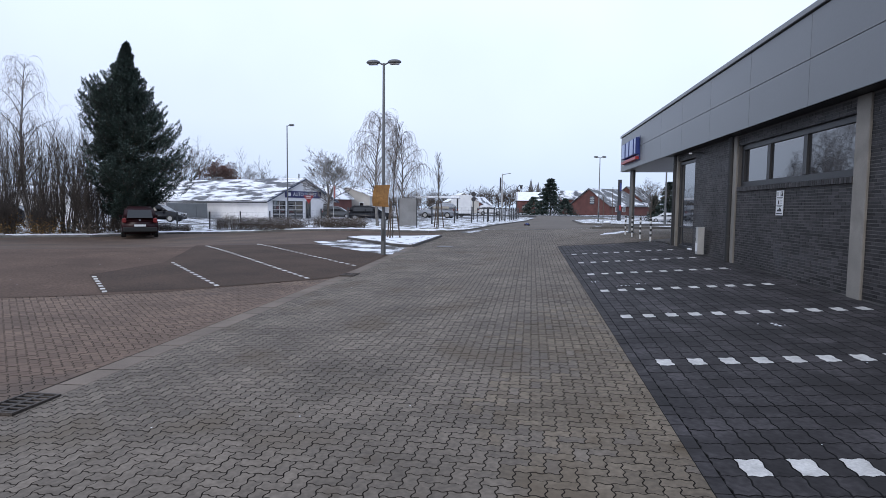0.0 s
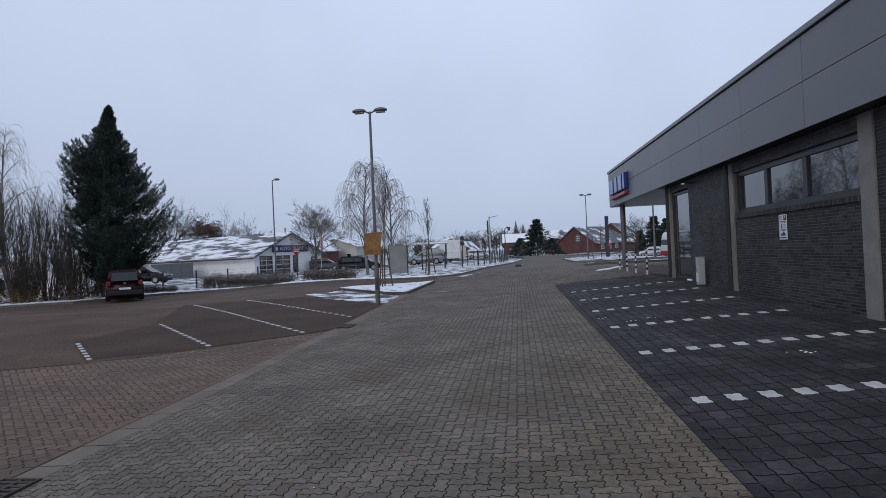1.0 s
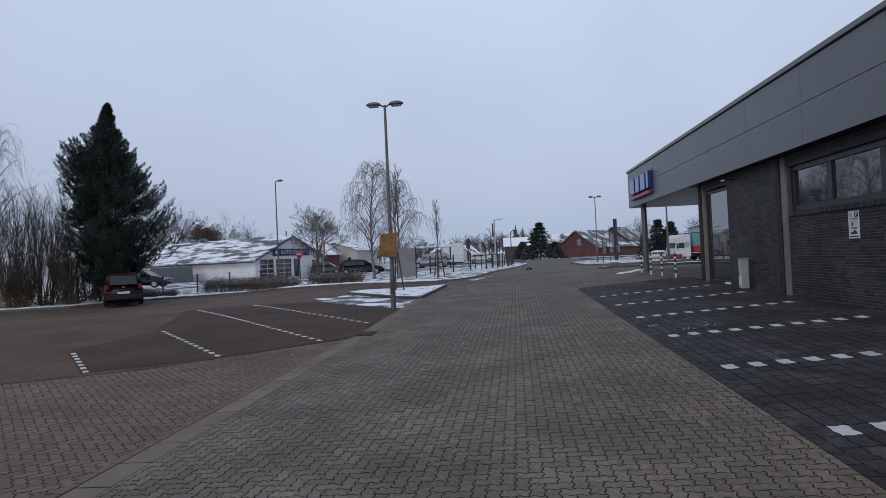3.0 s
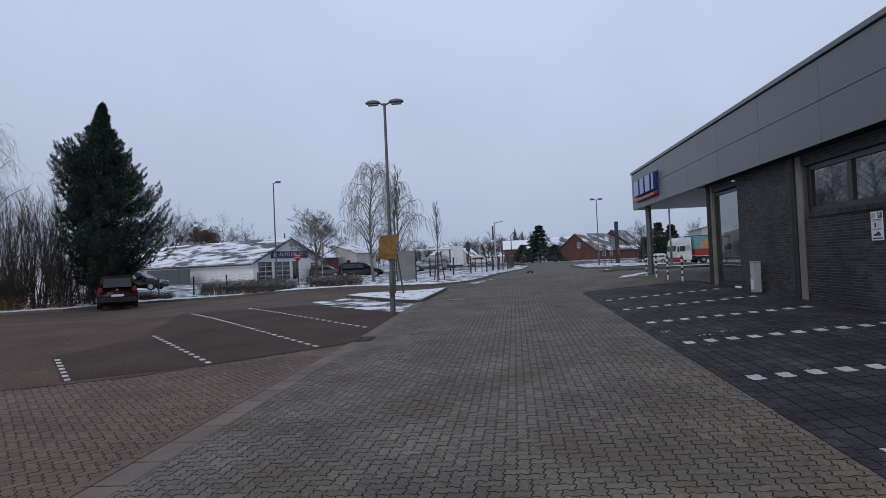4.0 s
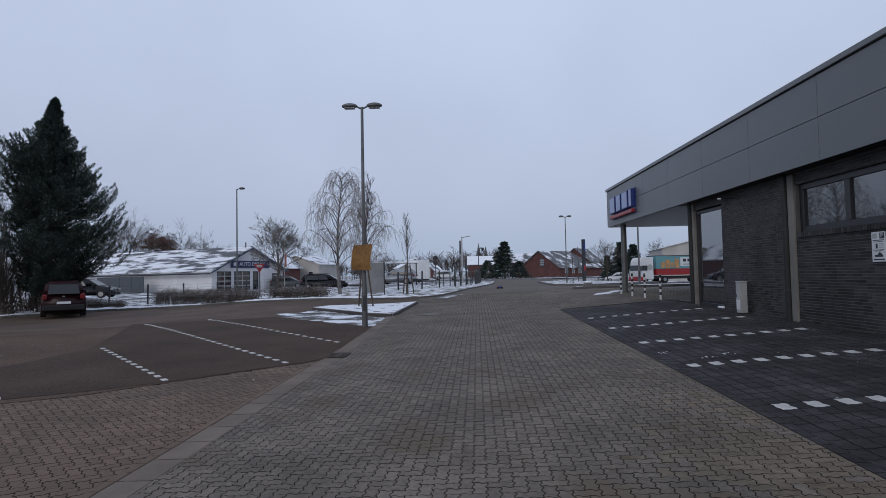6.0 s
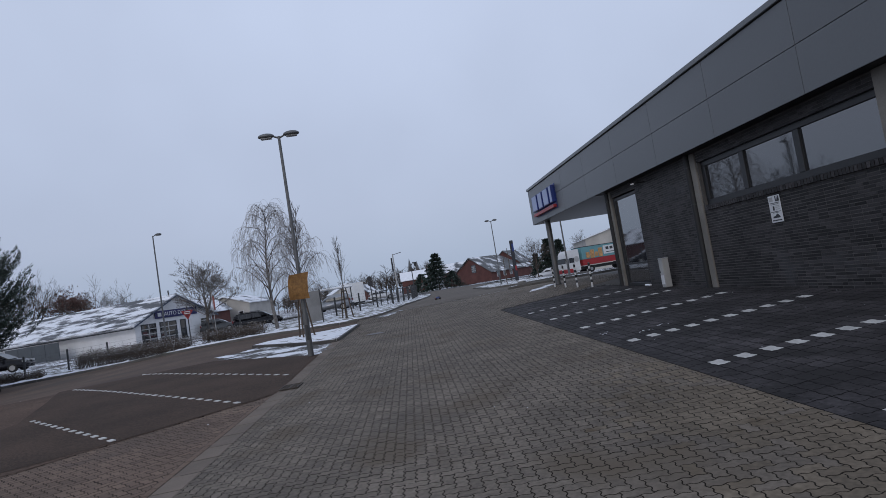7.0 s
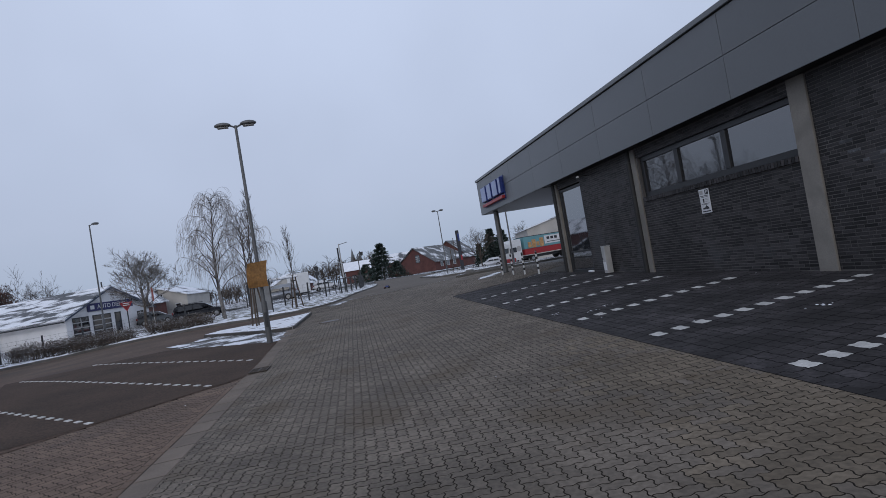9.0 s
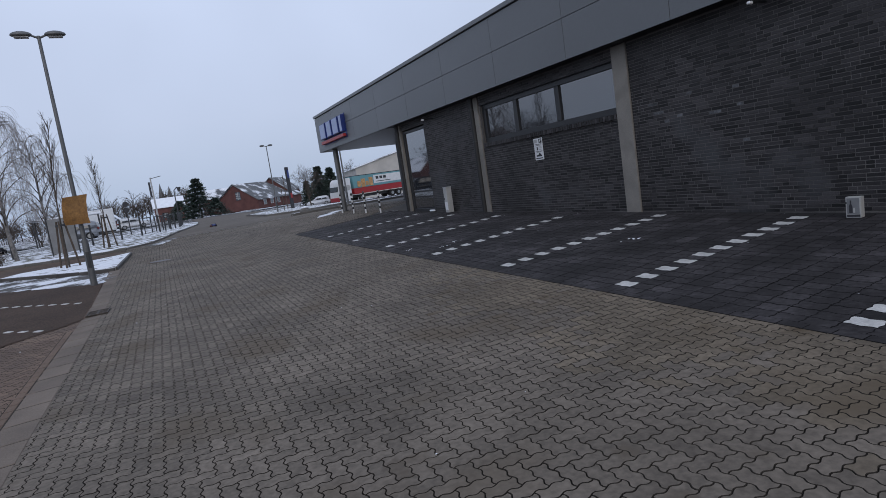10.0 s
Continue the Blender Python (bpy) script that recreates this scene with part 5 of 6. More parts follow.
house("house", "dark brick house with a snow-covered roof beside the road", 1.6, 160.0, -90, 6.0, 6.4, 3.4, 5.4, RED_WALL, SNOW, z=0.4, openings=(("right", 2.0, 0.8, 1.2, 1.2, "gate"), ("right", 5.2, 0.8, 1.2, 1.2, "gate")))
house("house", "small red brick house with snow on the roof", -15.0, 196.0, -20, 5.5, 8.0, 2.4, 4.8, RED_WALL, SNOW_ROOF, z=0.4)
house("house", "pale two-storey house with small windows", -36.0, 112.0, -12, 9.5, 9.0, 3.6, 5.2, BEIGE_WALL, SNOW_ROOF, z=0.1, openings=(("gable", 2.0, 1.0, 1.0, 1.3, "white"), ("gable", 5.0, 1.0, 1.0, 1.3, "white"), ("gable", 7.8, 1.0, 1.0, 1.3, "white"), ("gable", 4.8, 3.2, 0.9, 1.0, "white")))
house("house", "red brick house half hidden behind the workshop", -39.5, 104.0, -25, 7.0, 8.0, 3.0, 5.4, RED_WALL, SNOW_ROOF, z=0.1)
house("low_building", "long low white building behind the shrubs", -54.0, 52.0, -90, 7.0, 19.0, 2.2, 3.2, WHITE_WALL, SNOW_ROOF, z=0.1)
house("warehouse", "pale hall with a low snowy roof past the shop", 34.5, 104.0, -10, 30.0, 16.0, 5.6, 9.2, BEIGE_WALL, SNOW_ROOF, z=-0.5)
house("house", "distant house with a snow-covered roof", -16.0, 150.0, 15, 8.0, 9.0, 2.8, 5.0, BEIGE_WALL, SNOW, z=0.4)


def steeples():
    for x, y, h in ((8.6, 300.0, 16.5), (12.4, 304.0, 15.0)):
        s = empty("church_spire", x, y, 0.4, 0, label="slender grey church spire far beyond the houses", category="church", group="spires")
        part("tower", box_bm(-1.3, 1.3, -1.3, 1.3, 0, h * 0.55), SLATE, s)
        part("spire", tube_bm(0, 0, h * 0.55, h, 1.5, 0.05, 8), SLATE, s)


steeples()


# ---- vehicles ----
def car(name, label, x, y, turn, paint, kind="hatch", scale=1.0, rear=True):
    """A parked car; its length lies along local x, the front at +x."""
    L, W, H, base, roof_r, bon, scr = {"hatch": (3.9, 1.62, 1.54, 0.0, 0.0, 1.0, 0.0), "estate": (4.7, 1.8, 1.55, 0.0, 0.0, 1.1, 0.0), "van": (4.7, 1.85, 1.85, 0.0, 0.0, 0.9, 0.0)}[kind]
    c = empty(name, x, y, gz(x, y) + 0.01, turn, label=label, category="car", group="parked cars")
    h = L / 2
    low = [(-h, 0.35), (-h + 0.02, 0.75), (-h + 0.1, 0.92), (h - bon, 0.95), (h - 0.25, 0.78), (h, 0.6), (h, 0.3), (h - 0.1, 0.2), (-h + 0.1, 0.2)]
    bm = prism_bm(low, W, 0.11, 3)
    part("body", bm, paint, c, smooth=True)
    cab = [(-h + 0.08, 0.9), (-h + 0.3, H - 0.1), (-h + 0.6, H), (h - bon - 1.25, H), (h - bon - 0.75, H - 0.09), (h - bon + 0.08, 0.93)]
    bm = prism_bm(cab, W - 0.14, 0.11, 3)
    for v in bm.verts:
        if v.co.z > 1.0:
            v.co.y *= 1 - 0.16 * (v.co.z - 1.0) / (H - 1.0)
    part("cabin", bm, paint, c, smooth=True)
    for sgn in (-1, 1):
        for a, b in ((-h + 0.55, -0.55), (-0.48, 0.42)):
            bm = bmesh.new()
            yt, yb = sgn * (W / 2 - 0.07 - 0.11), sgn * (W / 2 - 0.065)
            vs = [bm.verts.new(p) for p in ((a, yb, 0.98), (b, yb, 0.98), (b - (0.0 if b < 0 else 0.32), yt, H - 0.14), (a + 0.08, yt, H - 0.14))]
            bm.faces.new(vs if sgn < 0 else vs[::-1])
            g = bmesh.ops.extrude_face_region(bm, geom=bm.faces[:])
            for v in g["geom"]:
                if isinstance(v, bmesh.types.BMVert):
                    v.co.y += sgn * 0.012
            part("side_window", bm, GLASS_CAR, c)
        part("mirror", box_bm(h - bon - 0.35, h - bon - 0.2, sgn * (W / 2 + 0.02) - 0.08, sgn * (W / 2 + 0.02) + 0.08, 0.95, 1.08, 0.02), paint, c)
        lamp = part("tail_light", box_bm(-h - 0.015, -h + 0.12, sgn * (W / 2 - 0.13) - 0.09, sgn * (W / 2 - 0.13) + 0.09, 0.74, 0.97, 0.035), RED_PALE, c, "red tail light")
        part("headlight", box_bm(h - 0.2, h - 0.03, sgn * (W / 2 - 0.25) - 0.17, sgn * (W / 2 - 0.25) + 0.17, 0.6, 0.75, 0.03), GREY_BOX, c, "clear headlight")
    bm = bmesh.new()
    ya = W / 2 - 0.24
    vs = [bm.verts.new(p) for p in ((-h + 0.09, -ya, 0.98), (-h + 0.09, ya, 0.98), (-h + 0.26, ya - 0.06, H - 0.16), (-h + 0.26, -ya + 0.06, H - 0.16))]
    bm.faces.new(vs[::-1])
    g = bmesh.ops.extrude_face_region(bm, geom=bm.faces[:])
    for v in g["geom"]:
        if isinstance(v, bmesh.types.BMVert):
            v.co.x -= 0.02
    part("rear_window", bm, GLASS_CAR, c)
    bm = bmesh.new()
    vs = [bm.verts.new(p) for p in ((h - bon + 0.03, -ya - 0.04, 0.98), (h - bon + 0.03, ya + 0.04, 0.98), (h - bon - 0.66, ya - 0.06, H - 0.14), (h - bon - 0.66, -ya + 0.06, H - 0.14))]
    bm.faces.new(vs)
    g = bmesh.ops.extrude_face_region(bm, geom=bm.faces[:])
    for v in g["geom"]:
        if isinstance(v, bmesh.types.BMVert):
            v.co.x += 0.02
    part("windscreen", bm, GLASS_CAR, c)
    part("bumper", box_bm(-h - 0.05, -h + 0.1, -W / 2 + 0.05, W / 2 - 0.05, 0.28, 0.52, 0.04), RUBBER, c)
    part("plate_bar", box_bm(-h - 0.06, -h - 0.04, -0.25, 0.25, 0.56, 0.66), WHITE_PAINT, c, "plain pale plate")
    part("badge", tube_bm(-h - 0.012, 0, 0.84, 0.9, 0.05, 0.05, 10), RIM, c)
    if kind == "estate":
        for sgn in (-1, 1):
            part("roof_rail", beam_bm((-h + 0.6, sgn * 0.6, H + 0.05), (0.4, sgn * 0.6, H + 0.05), 0.02), METAL_DARK, c)
    for wx in (-h + 0.75, h - 0.8):
        for sgn in (-1, 1):
            wheel = part("wheel", beam_bm((wx, sgn * (W / 2 - 0.2), 0.31), (wx, sgn * (W / 2 + 0.01), 0.31), 0.31, 0.31, 20), RUBBER, c)
            part("rim", beam_bm((wx, sgn * (W / 2 - 0.02), 0.31), (wx, sgn * (W / 2 + 0.025), 0.31), 0.2, 0.19, 14), RIM, wheel)
    return c


car("hatchback_car", "small dark maroon hatchback parked under the conifer", -18.1, 28.75, 126, CAR_MAROON)
car("estate_car", "black estate car parked on snow behind the fence", -30.0, 48.2, 8, CAR_BLACK, "estate")
car("estate_car", "black estate car in the snowy lot beyond the birch", -14.2, 62.0, 8, CAR_BLACK, "estate")
car("saloon_car", "grey car in the snowy lot by the workshop", -21.0, 72.0, 10, CAR_GREY, "hatch")
car("silver_van", "silver people carrier parked behind the panel", -6.6, 60.0, 172, CAR_SILVER, "hatch")
car("white_car", "white car parked beyond the verge posts", -2.6, 92.0, 8, CAR_WHITE, "hatch")
car("snowy_car", "pale car far down the road by the fir", 25.0, 98.0, 170, CAR_WHITE, "hatch")
car("dark_car", "dark car half hidden at the verge edge", -31.2, 34.8, 20, CAR_BLACK, "hatch")


def truck():
    t = empty("delivery_truck", 23.6, 84.0, gz(23.6, 84.0), 14, label="white cab lorry with a teal and red food trailer", category="lorry")
    bm = prism_bm([(0, 0.5), (0, 1.6), (0.25, 3.1), (0.6, 3.55), (2.3, 3.6), (2.3, 0.5)], 2.45, 0.08, 2)
    part("cab", bm, WHITE_PAINT, t)
    part("windscreen", box_bm(0.0, 0.2, -1.05, 1.05, 1.75, 2.5, 0.03), GLASS_CAR, t)
    part("side_window", box_bm(0.55, 1.35, -1.26, -1.2, 1.75, 2.45, 0.02), GLASS_CAR, t)
    part("lower_skirt", box_bm(-0.05, 1.0, -1.26, 1.26, 0.35, 0.95, 0.05), RED, t, "red front skirt")
    part("emblem", beam_bm((1.75, -1.25, 2.2), (1.75, -1.235, 2.2), 0.4, 0.4, 20), GREY_BOX, t)
    part("mirror", box_bm(0.15, 0.35, -1.5, -1.3, 1.7, 2.4, 0.03), PRINT, t)
    part("chassis", box_bm(0.5, 13.0, -0.5, 0.5, 0.55, 0.95), METAL_DARK, t)
    part("trailer_upper", box_bm(2.7, 13.6, -1.26, 1.26, 1.95, 3.75, 0.04), TEAL, t, "teal printed tarpaulin side")
    part("trailer_lower", box_bm(2.7, 13.6, -1.27, 1.27, 1.1, 1.946, 0.02), RED, t, "red lower tarpaulin")
    part("roof_band", box_bm(2.68, 13.62, -1.28, 1.28, 3.70, 3.8, 0.02), PRINT, t)
    part("name_field", box_bm(6.4, 11.5, -1.285, -1.262, 2.3, 3.5), WHITE_PAINT, t, "pale print field")
    for i, (a, b, c, d) in enumerate(((3.4, 4.0, 2.1, 2.9), (4.1, 4.8, 2.0, 3.2), (4.9, 5.4, 2.2, 2.8), (5.5, 6.2, 2.05, 3.3))):
        part("food_print", box_bm(a, b, -1.283, -1.262, c, d, 0.005), TAN, t, "tan printed food shape")
    for a, b, z in ((6.8, 7.3, 2.9), (7.5, 8.0, 2.9), (8.2, 8.7, 2.9), (6.8, 9.5, 2.5)):
        part("print_bar", box_bm(a, b, -1.29, -1.286, z, z + (0.4 if z > 2.6 else 0.1)), PRINT, t)
    for wx in (0.95, 4.0, 9.6, 10.8):
        for s in (-1, 1):
            wheel = part("wheel", beam_bm((wx, s * 0.85, 0.5), (wx, s * 1.22, 0.5), 0.5, 0.5, 18), RUBBER, t)
            part("rim", beam_bm((wx, s * 1.2, 0.5), (wx, s * 1.235, 0.5), 0.26, 0.24, 12), RIM, wheel)


truck()


def toy_car():
    c = empty("toy_racing_car", 2.1, 38.0, gz(2.1, 38.0) + 0.004, 96, label="blue and red radio-controlled toy car on the drive", category="toy car")
    part("shell", prism_bm([(-0.24, 0.05), (-0.25, 0.1), (-0.16, 0.115), (-0.08, 0.16), (0.03, 0.16), (0.1, 0.11), (0.24, 0.08), (0.25, 0.04)], 0.2, 0.012, 2), BLUE, c, "glossy blue body shell", True)
    part("windows", prism_bm([(-0.12, 0.118), (-0.075, 0.153), (0.025, 0.153), (0.085, 0.115)], 0.206, 0.004), GLASS_CAR, c)
    part("rear_wing", box_bm(-0.27, -0.2, -0.12, 0.12, 0.16, 0.168, 0.003), PRINT, c)
    for s in (-1, 1):
        part("wing_strut", box_bm(-0.245, -0.225, s * 0.07 - 0.004, s * 0.07 + 0.004, 0.1, 0.16), PRINT, c)
        part("side_panel", box_bm(-0.18, 0.18, s * 0.115 - 0.02, s * 0.115 + 0.02, 0.04, 0.09, 0.008), RED, c, "red side panel")
        for wx in (-0.16, 0.16):
            wheel = part("wheel", beam_bm((wx, s * 0.1, 0.05), (wx, s * 0.155, 0.05), 0.05, 0.05, 16), RUBBER, c)
            part("rim", beam_bm((wx, s * 0.15, 0.05), (wx, s * 0.158, 0.05), 0.03, 0.028, 10), RED, wheel)


toy_car()


# ---- fence, posts and small fittings ----
def fence(line, spacing, label):
    f = tagged(new("wire_fence"), label, "fence")
    pts = []
    for (x0, y0), (x1, y1) in zip(line, line[1:]):
        d = math.hypot(x1 - x0, y1 - y0)
        n = max(1, round(d / spacing))
        pts += [(x0 + (x1 - x0) * i / n, y0 + (y1 - y0) * i / n) for i in range(n)]
    pts.append(line[-1])
    base = None
    for x, y in pts:
        if base is None:
            p = part("post", tube_bm(0, 0, -0.1, 1.1, 0.048, 0.048, 8), METAL_DARK, f)
            base = p.data
        else:
            p = new("post", base)
            p.parent = f
        p.matrix_world = pose(x, y, gz(x, y) + 0.06, random.uniform(-1.5, 1.5), random.uniform(-1.5, 1.5), 0)
    for (x0, y0), (x1, y1) in zip(pts, pts[1:]):
        bm = bmesh.new()
        for k in range(6):
            z = 0.12 + k * 0.18
            beam_bm((x0, y0, gz(x0, y0) + 0.06 + z), (x1, y1, gz(x1, y1) + 0.06 + z), 0.004, 0.004, 3, bm)
        n = 5
        for k in range(1, n):
            t = k / n
            x, y = x0 + (x1 - x0) * t, y0 + (y1 - y0) * t
            beam_bm((x, y, gz(x, y) + 0.15), (x, y, gz(x, y) + 1.1), 0.003, 0.003, 3, bm)
        part("mesh_panel", bm, METAL_DARK, f)


fence([(-19.0, 33.6), (-14.6, 37.0), (-9.2, 36.6), (-5.2, 35.9), (-2.6, 38.5), (-0.6, 42.0), (0.9, 49.0), (1.6, 58.0)], 1.7, "low dark wire fence on slim posts along the verge")


HOOPS = ((-1.2, 43.6), (-0.5, 46.2), (0.0, 48.8), (0.5, 51.4))


def fittings():
    p = empty("notice_panel", -4.7, 33.2, gz(-4.7, 33.2) + 0.08, -6, label="clouded plastic sheet panel between two posts", category="panel")
    part("sheet", box_bm(-0.5, 0.5, -0.015, 0.015, 0.1, 1.65, 0.004), PLASTIC_SHEET, p)
    for s in (-1, 1):
        part("post", tube_bm(s * 0.53, 0, -0.1, 1.7, 0.03, 0.03, 8), METAL_DARK, p)
    b = empty("flower_trailer", -5.1, 70.0, gz(-5.1, 70), 4, label="plain white box trailer behind the fence", category="trailer")
    part("body", box_bm(-1.2, 1.2, -1.0, 1.0, 0.4, 2.6, 0.04), WHITE_PAINT, b)
    part("chassis", box_bm(-1.1, 1.1, -0.8, 0.8, 0.25, 0.4), METAL_DARK, b)
    for s in (-1, 1):
        part("wheel", beam_bm((0, s * 0.7, 0.25), (0, s * 0.95, 0.25), 0.25, 0.25, 12), RUBBER, b)
    s = empty("carport", -7.2, 62.0, gz(-7.2, 62), 4, label="dark flat carport roof on thin posts", category="shelter")
    part("roof_plate", box_bm(-2.6, 2.6, -1.5, 1.5, 2.1, 2.28, 0.03), SNOW_ROOF, s)
    for x in (-2.4, 2.4):
        for y in (-1.3, 1.3):
            part("post", tube_bm(x, y, -0.1, 2.1, 0.05, 0.05, 8), METAL_DARK, s)
    t = empty("signal_post", -2.35, 52.0, gz(-2.35, 52), 0, label="dark post with two round discs", category="sign")
    part("post", tube_bm(0, 0, -0.1, 2.4, 0.04, 0.04, 8), METAL_DARK, t)
    for z in (2.3, 1.85):
        part("disc", beam_bm((0, -0.03, z), (0, -0.06, z), 0.2, 0.2, 16), PRINT, t)
    k = empty("tall_mast", -0.1, 62.0, gz(-0.1, 62), 0, label="pale mast with a dark upper sleeve by the road", category="mast")
    part("mast", tube_bm(0, 0, -0.1, 4.7, 0.09, 0.06, 10), GREY_BOX, k)
    part("sleeve", tube_bm(-0.18, 0, 2.9, 4.3, 0.09, 0.08, 10), PRINT, k)
    part("arm", beam_bm((0, 0, 4.6), (0.9, 0, 4.75), 0.03), METAL_POLE, k)
    h = empty("hooked_lamp", 1.45, 58.0, gz(1.45, 58), 0, label="dark lantern lamp with a hooked top", category="street lamp")
    part("pole", tube_bm(0, 0, -0.1, 3.1, 0.05, 0.04, 8), METAL_DARK, h)
    part("hook", beam_bm((0, 0, 3.1), (0.28, 0, 3.4), 0.035), METAL_DARK, h)
    part("lantern", tube_bm(0.4, 0, 3.0, 3.35, 0.1, 0.16, 10), METAL_DARK, h)
    y = empty("pylon_sign", 10.6, 54.5, gz(10.6, 54.5), 35, label="tall thin dark advertising pylon with blue and red fields", category="sign")
    part("column", box_bm(-0.15, 0.15, -0.1, 0.1, -0.1, 3.75, 0.02), PRINT, y)
    part("blue_field", box_bm(-0.11, 0.11, 0.102, 0.115, 2.75, 3.45), BLUE, y)
    part("blue_field", box_bm(-0.11, 0.11, -0.115, -0.102, 2.75, 3.45), BLUE, y)
    part("red_field", box_bm(-0.11, 0.11, 0.102, 0.115, 1.0, 1.45), RED, y)
    part("red_field", box_bm(-0.11, 0.11, -0.115, -0.102, 1.0, 1.45), RED, y)
    q = empty("flagpole", -17.1, 58.0, gz(-17.1, 58), 0, label="pale flagpole with a faded red hanging flag", category="flag")
    part("pole", tube_bm(0, 0, -0.1, 4.1, 0.03, 0.025, 8), GREY_BOX, q)
    bm = bmesh.new()
    grid = [[bm.verts.new((0.03 + 0.16 * i / 5, 0.05 * math.sin(i * 1.5 + j * 0.3), 3.6 - 1.2 * j / 6 - 0.02 * i)) for j in range(7)] for i in range(6)]
    for i in range(5):
        for j in range(6):
            bm.faces.new((grid[i][j], grid[i + 1][j], grid[i + 1][j + 1], grid[i][j + 1]))
    g = bmesh.ops.extrude_face_region(bm, geom=bm.faces[:])
    for v in g["geom"]:
        if isinstance(v, bmesh.types.BMVert):
            v.co.y += 0.008
    bmesh.ops.recalc_face_normals(bm, faces=bm.faces[:])
    part("flag", bm, FLAG_CLOTH, q, "hanging faded red cloth")
    r = empty("boulder", 6.4, 33.6, gz(6.4, 33.6), 20, label="snow-capped grey boulder at the drive edge", category="stone")
    bm = bmesh.new()
    bmesh.ops.create_icosphere(bm, subdivisions=3, radius=0.29)
    for v in bm.verts:
        v.co *= 1 + 0.22 * noise.noise(v.co * 2.6)
        v.co.z = v.co.z * 0.7 + 0.12
    part("rock", bm, KERB, r)
    bm = bmesh.new()
    bmesh.ops.create_icosphere(bm, subdivisions=2, radius=0.21)
    for v in bm.verts:
        v.co.z = v.co.z * 0.3 + 0.30
    part("snow_cap", bm, SNOW, r, "smooth cap of snow", True)
    for n, (x, yy) in enumerate(((7.9, 45.5), (9.6, 52.0))):
        st = empty("tree_stake", x, yy, gz(x, yy), 0, label="thin pale stake in the snow strip", category="stake", group="stakes")
        part("stake", tube_bm(0, 0, -0.1, 2.0 + n, 0.03, 0.025, 7), WOOD, st)
    # low steel hoops at the end of the verge
    for k, (hx, hy) in enumerate(HOOPS):
        z = gz(hx, hy) + 0.07
        if k == 0:
            hoop = empty("barrier_hoop", hx, hy, z, 62, label="black steel barrier hoop in the snowy verge", category="barrier", group="barrier hoops")
            for sx in (-0.45, 0.45):
                part("leg", tube_bm(sx, 0, -0.1, 1.0, 0.035, 0.035, 8), METAL_DARK, hoop)
            part("top_rail", beam_bm((-0.485, 0, 1.0), (0.485, 0, 1.0), 0.035, 0.035, 8), METAL_DARK, hoop)
        else:
            copy_thing(hoop, pose(hx, hy, z, 0, 0, 62))
    # manhole in the drive
    mh = empty("manhole_cover", -1.2, 22.0, gz(-1.2, 22.0) + 0.003, 0, label="round iron manhole cover in the drive", category="manhole")
    part("rim", tube_bm(0, 0, -0.01, 0.004, 0.36, 0.36, 28), CONCRETE, mh)
    part("cover", tube_bm(0, 0, 0.004, 0.008, 0.3, 0.3, 28), METAL_DARK, mh)


fittings()



def snow_crumbs():
    """Scattered crumbs of trodden snow and pale grit on the paving."""
    rnd = random.Random(19)
    verts, faces = [], []

    def lump(x, y, r):
        k = len(verts)
        z = gz(x, y) + 0.003
        n = 6
        for i in range(n):
            a = i * math.tau / n + rnd.uniform(-0.3, 0.3)
            verts.append((x + math.cos(a) * r * rnd.uniform(0.6, 1.3), y + math.sin(a) * r * rnd.uniform(0.6, 1.3), z))
        verts.append((x, y, z + r * 0.35))
        faces.extend([(k + i, k + (i + 1) % n, k + n) for i in range(n)])

    for cx, cy in ((3.0, 12.5), (3.4, 11.8), (3.75, 11.95)):
        for _ in range(6):
            lump(cx + rnd.gauss(0, 0.09), cy + rnd.gauss(0, 0.06), rnd.uniform(0.009, 0.022))
    for _ in range(6):
        lump(4.5 + rnd.gauss(0, 0.07), 8.3 + rnd.gauss(0, 0.07), rnd.uniform(0.012, 0.032))
    for _ in range(16):
        lump(rnd.uniform(-11, -3.2), rnd.uniform(10, 20), rnd.uniform(0.008, 0.02))
    for _ in range(26):
        lump(rnd.uniform(2.8, 6.2), rnd.uniform(3, 19), rnd.uniform(0.005, 0.011))
    for _ in range(12):
        lump(rnd.uniform(-2.9, 2.4), rnd.uniform(2.5, 18), rnd.uniform(0.005, 0.010))
    tagged(mesh_of("snow_crumbs", verts, faces, SNOW), "scattered crumbs of trodden snow on the paving", "snow", kind="stuff")


snow_crumbs()

# snow strips on the far side of the drive, each behind a real kerb
STRIP_A = [(6.0, 42.0), (8.5, 40.5), (14, 45), (15, 58), (9.0, 60), (6.5, 54)]
STRIP_B = [(5.4, 32.4), (6.0, 34.8), (12.5, 36.0), (15.0, 33.0), (15.0, 31.6), (9.0, 32.0)]
for outline in (STRIP_A, STRIP_B):
    s = sheet("snow_strip", outline, SNOW_GRASS if outline is STRIP_A else SNOW_TARMAC, 0.09, 0.2, 2.0)
    tagged(s, "kerbed planting strip under patchy snow", "verge", kind="structure")
    kerb_run("kerb_strip", outline + outline[:1], "pale kerb round the planting strip", 0.12, 0.12, 1.2)
tagged(sheet("snow_patch", ragged([(5.0, 26.2), (6.0, 26.6), (6.6, 27.6), (5.6, 27.8)], 0.3, 0.15), SNOW_LOT, 0.006, 0, 0.5), "small leftover patch of snow on the paving", "snow", kind="structure")
tagged(sheet("snow_patch", ragged([(-1.4, 30.2), (-0.7, 31.0), (-0.2, 33.2), (-0.9, 32.6), (-1.6, 31.2)], 0.2, 0.15), SNOW_LOT, 0.006, 0, 0.5), "swept snow along the kerb end", "snow", kind="structure")
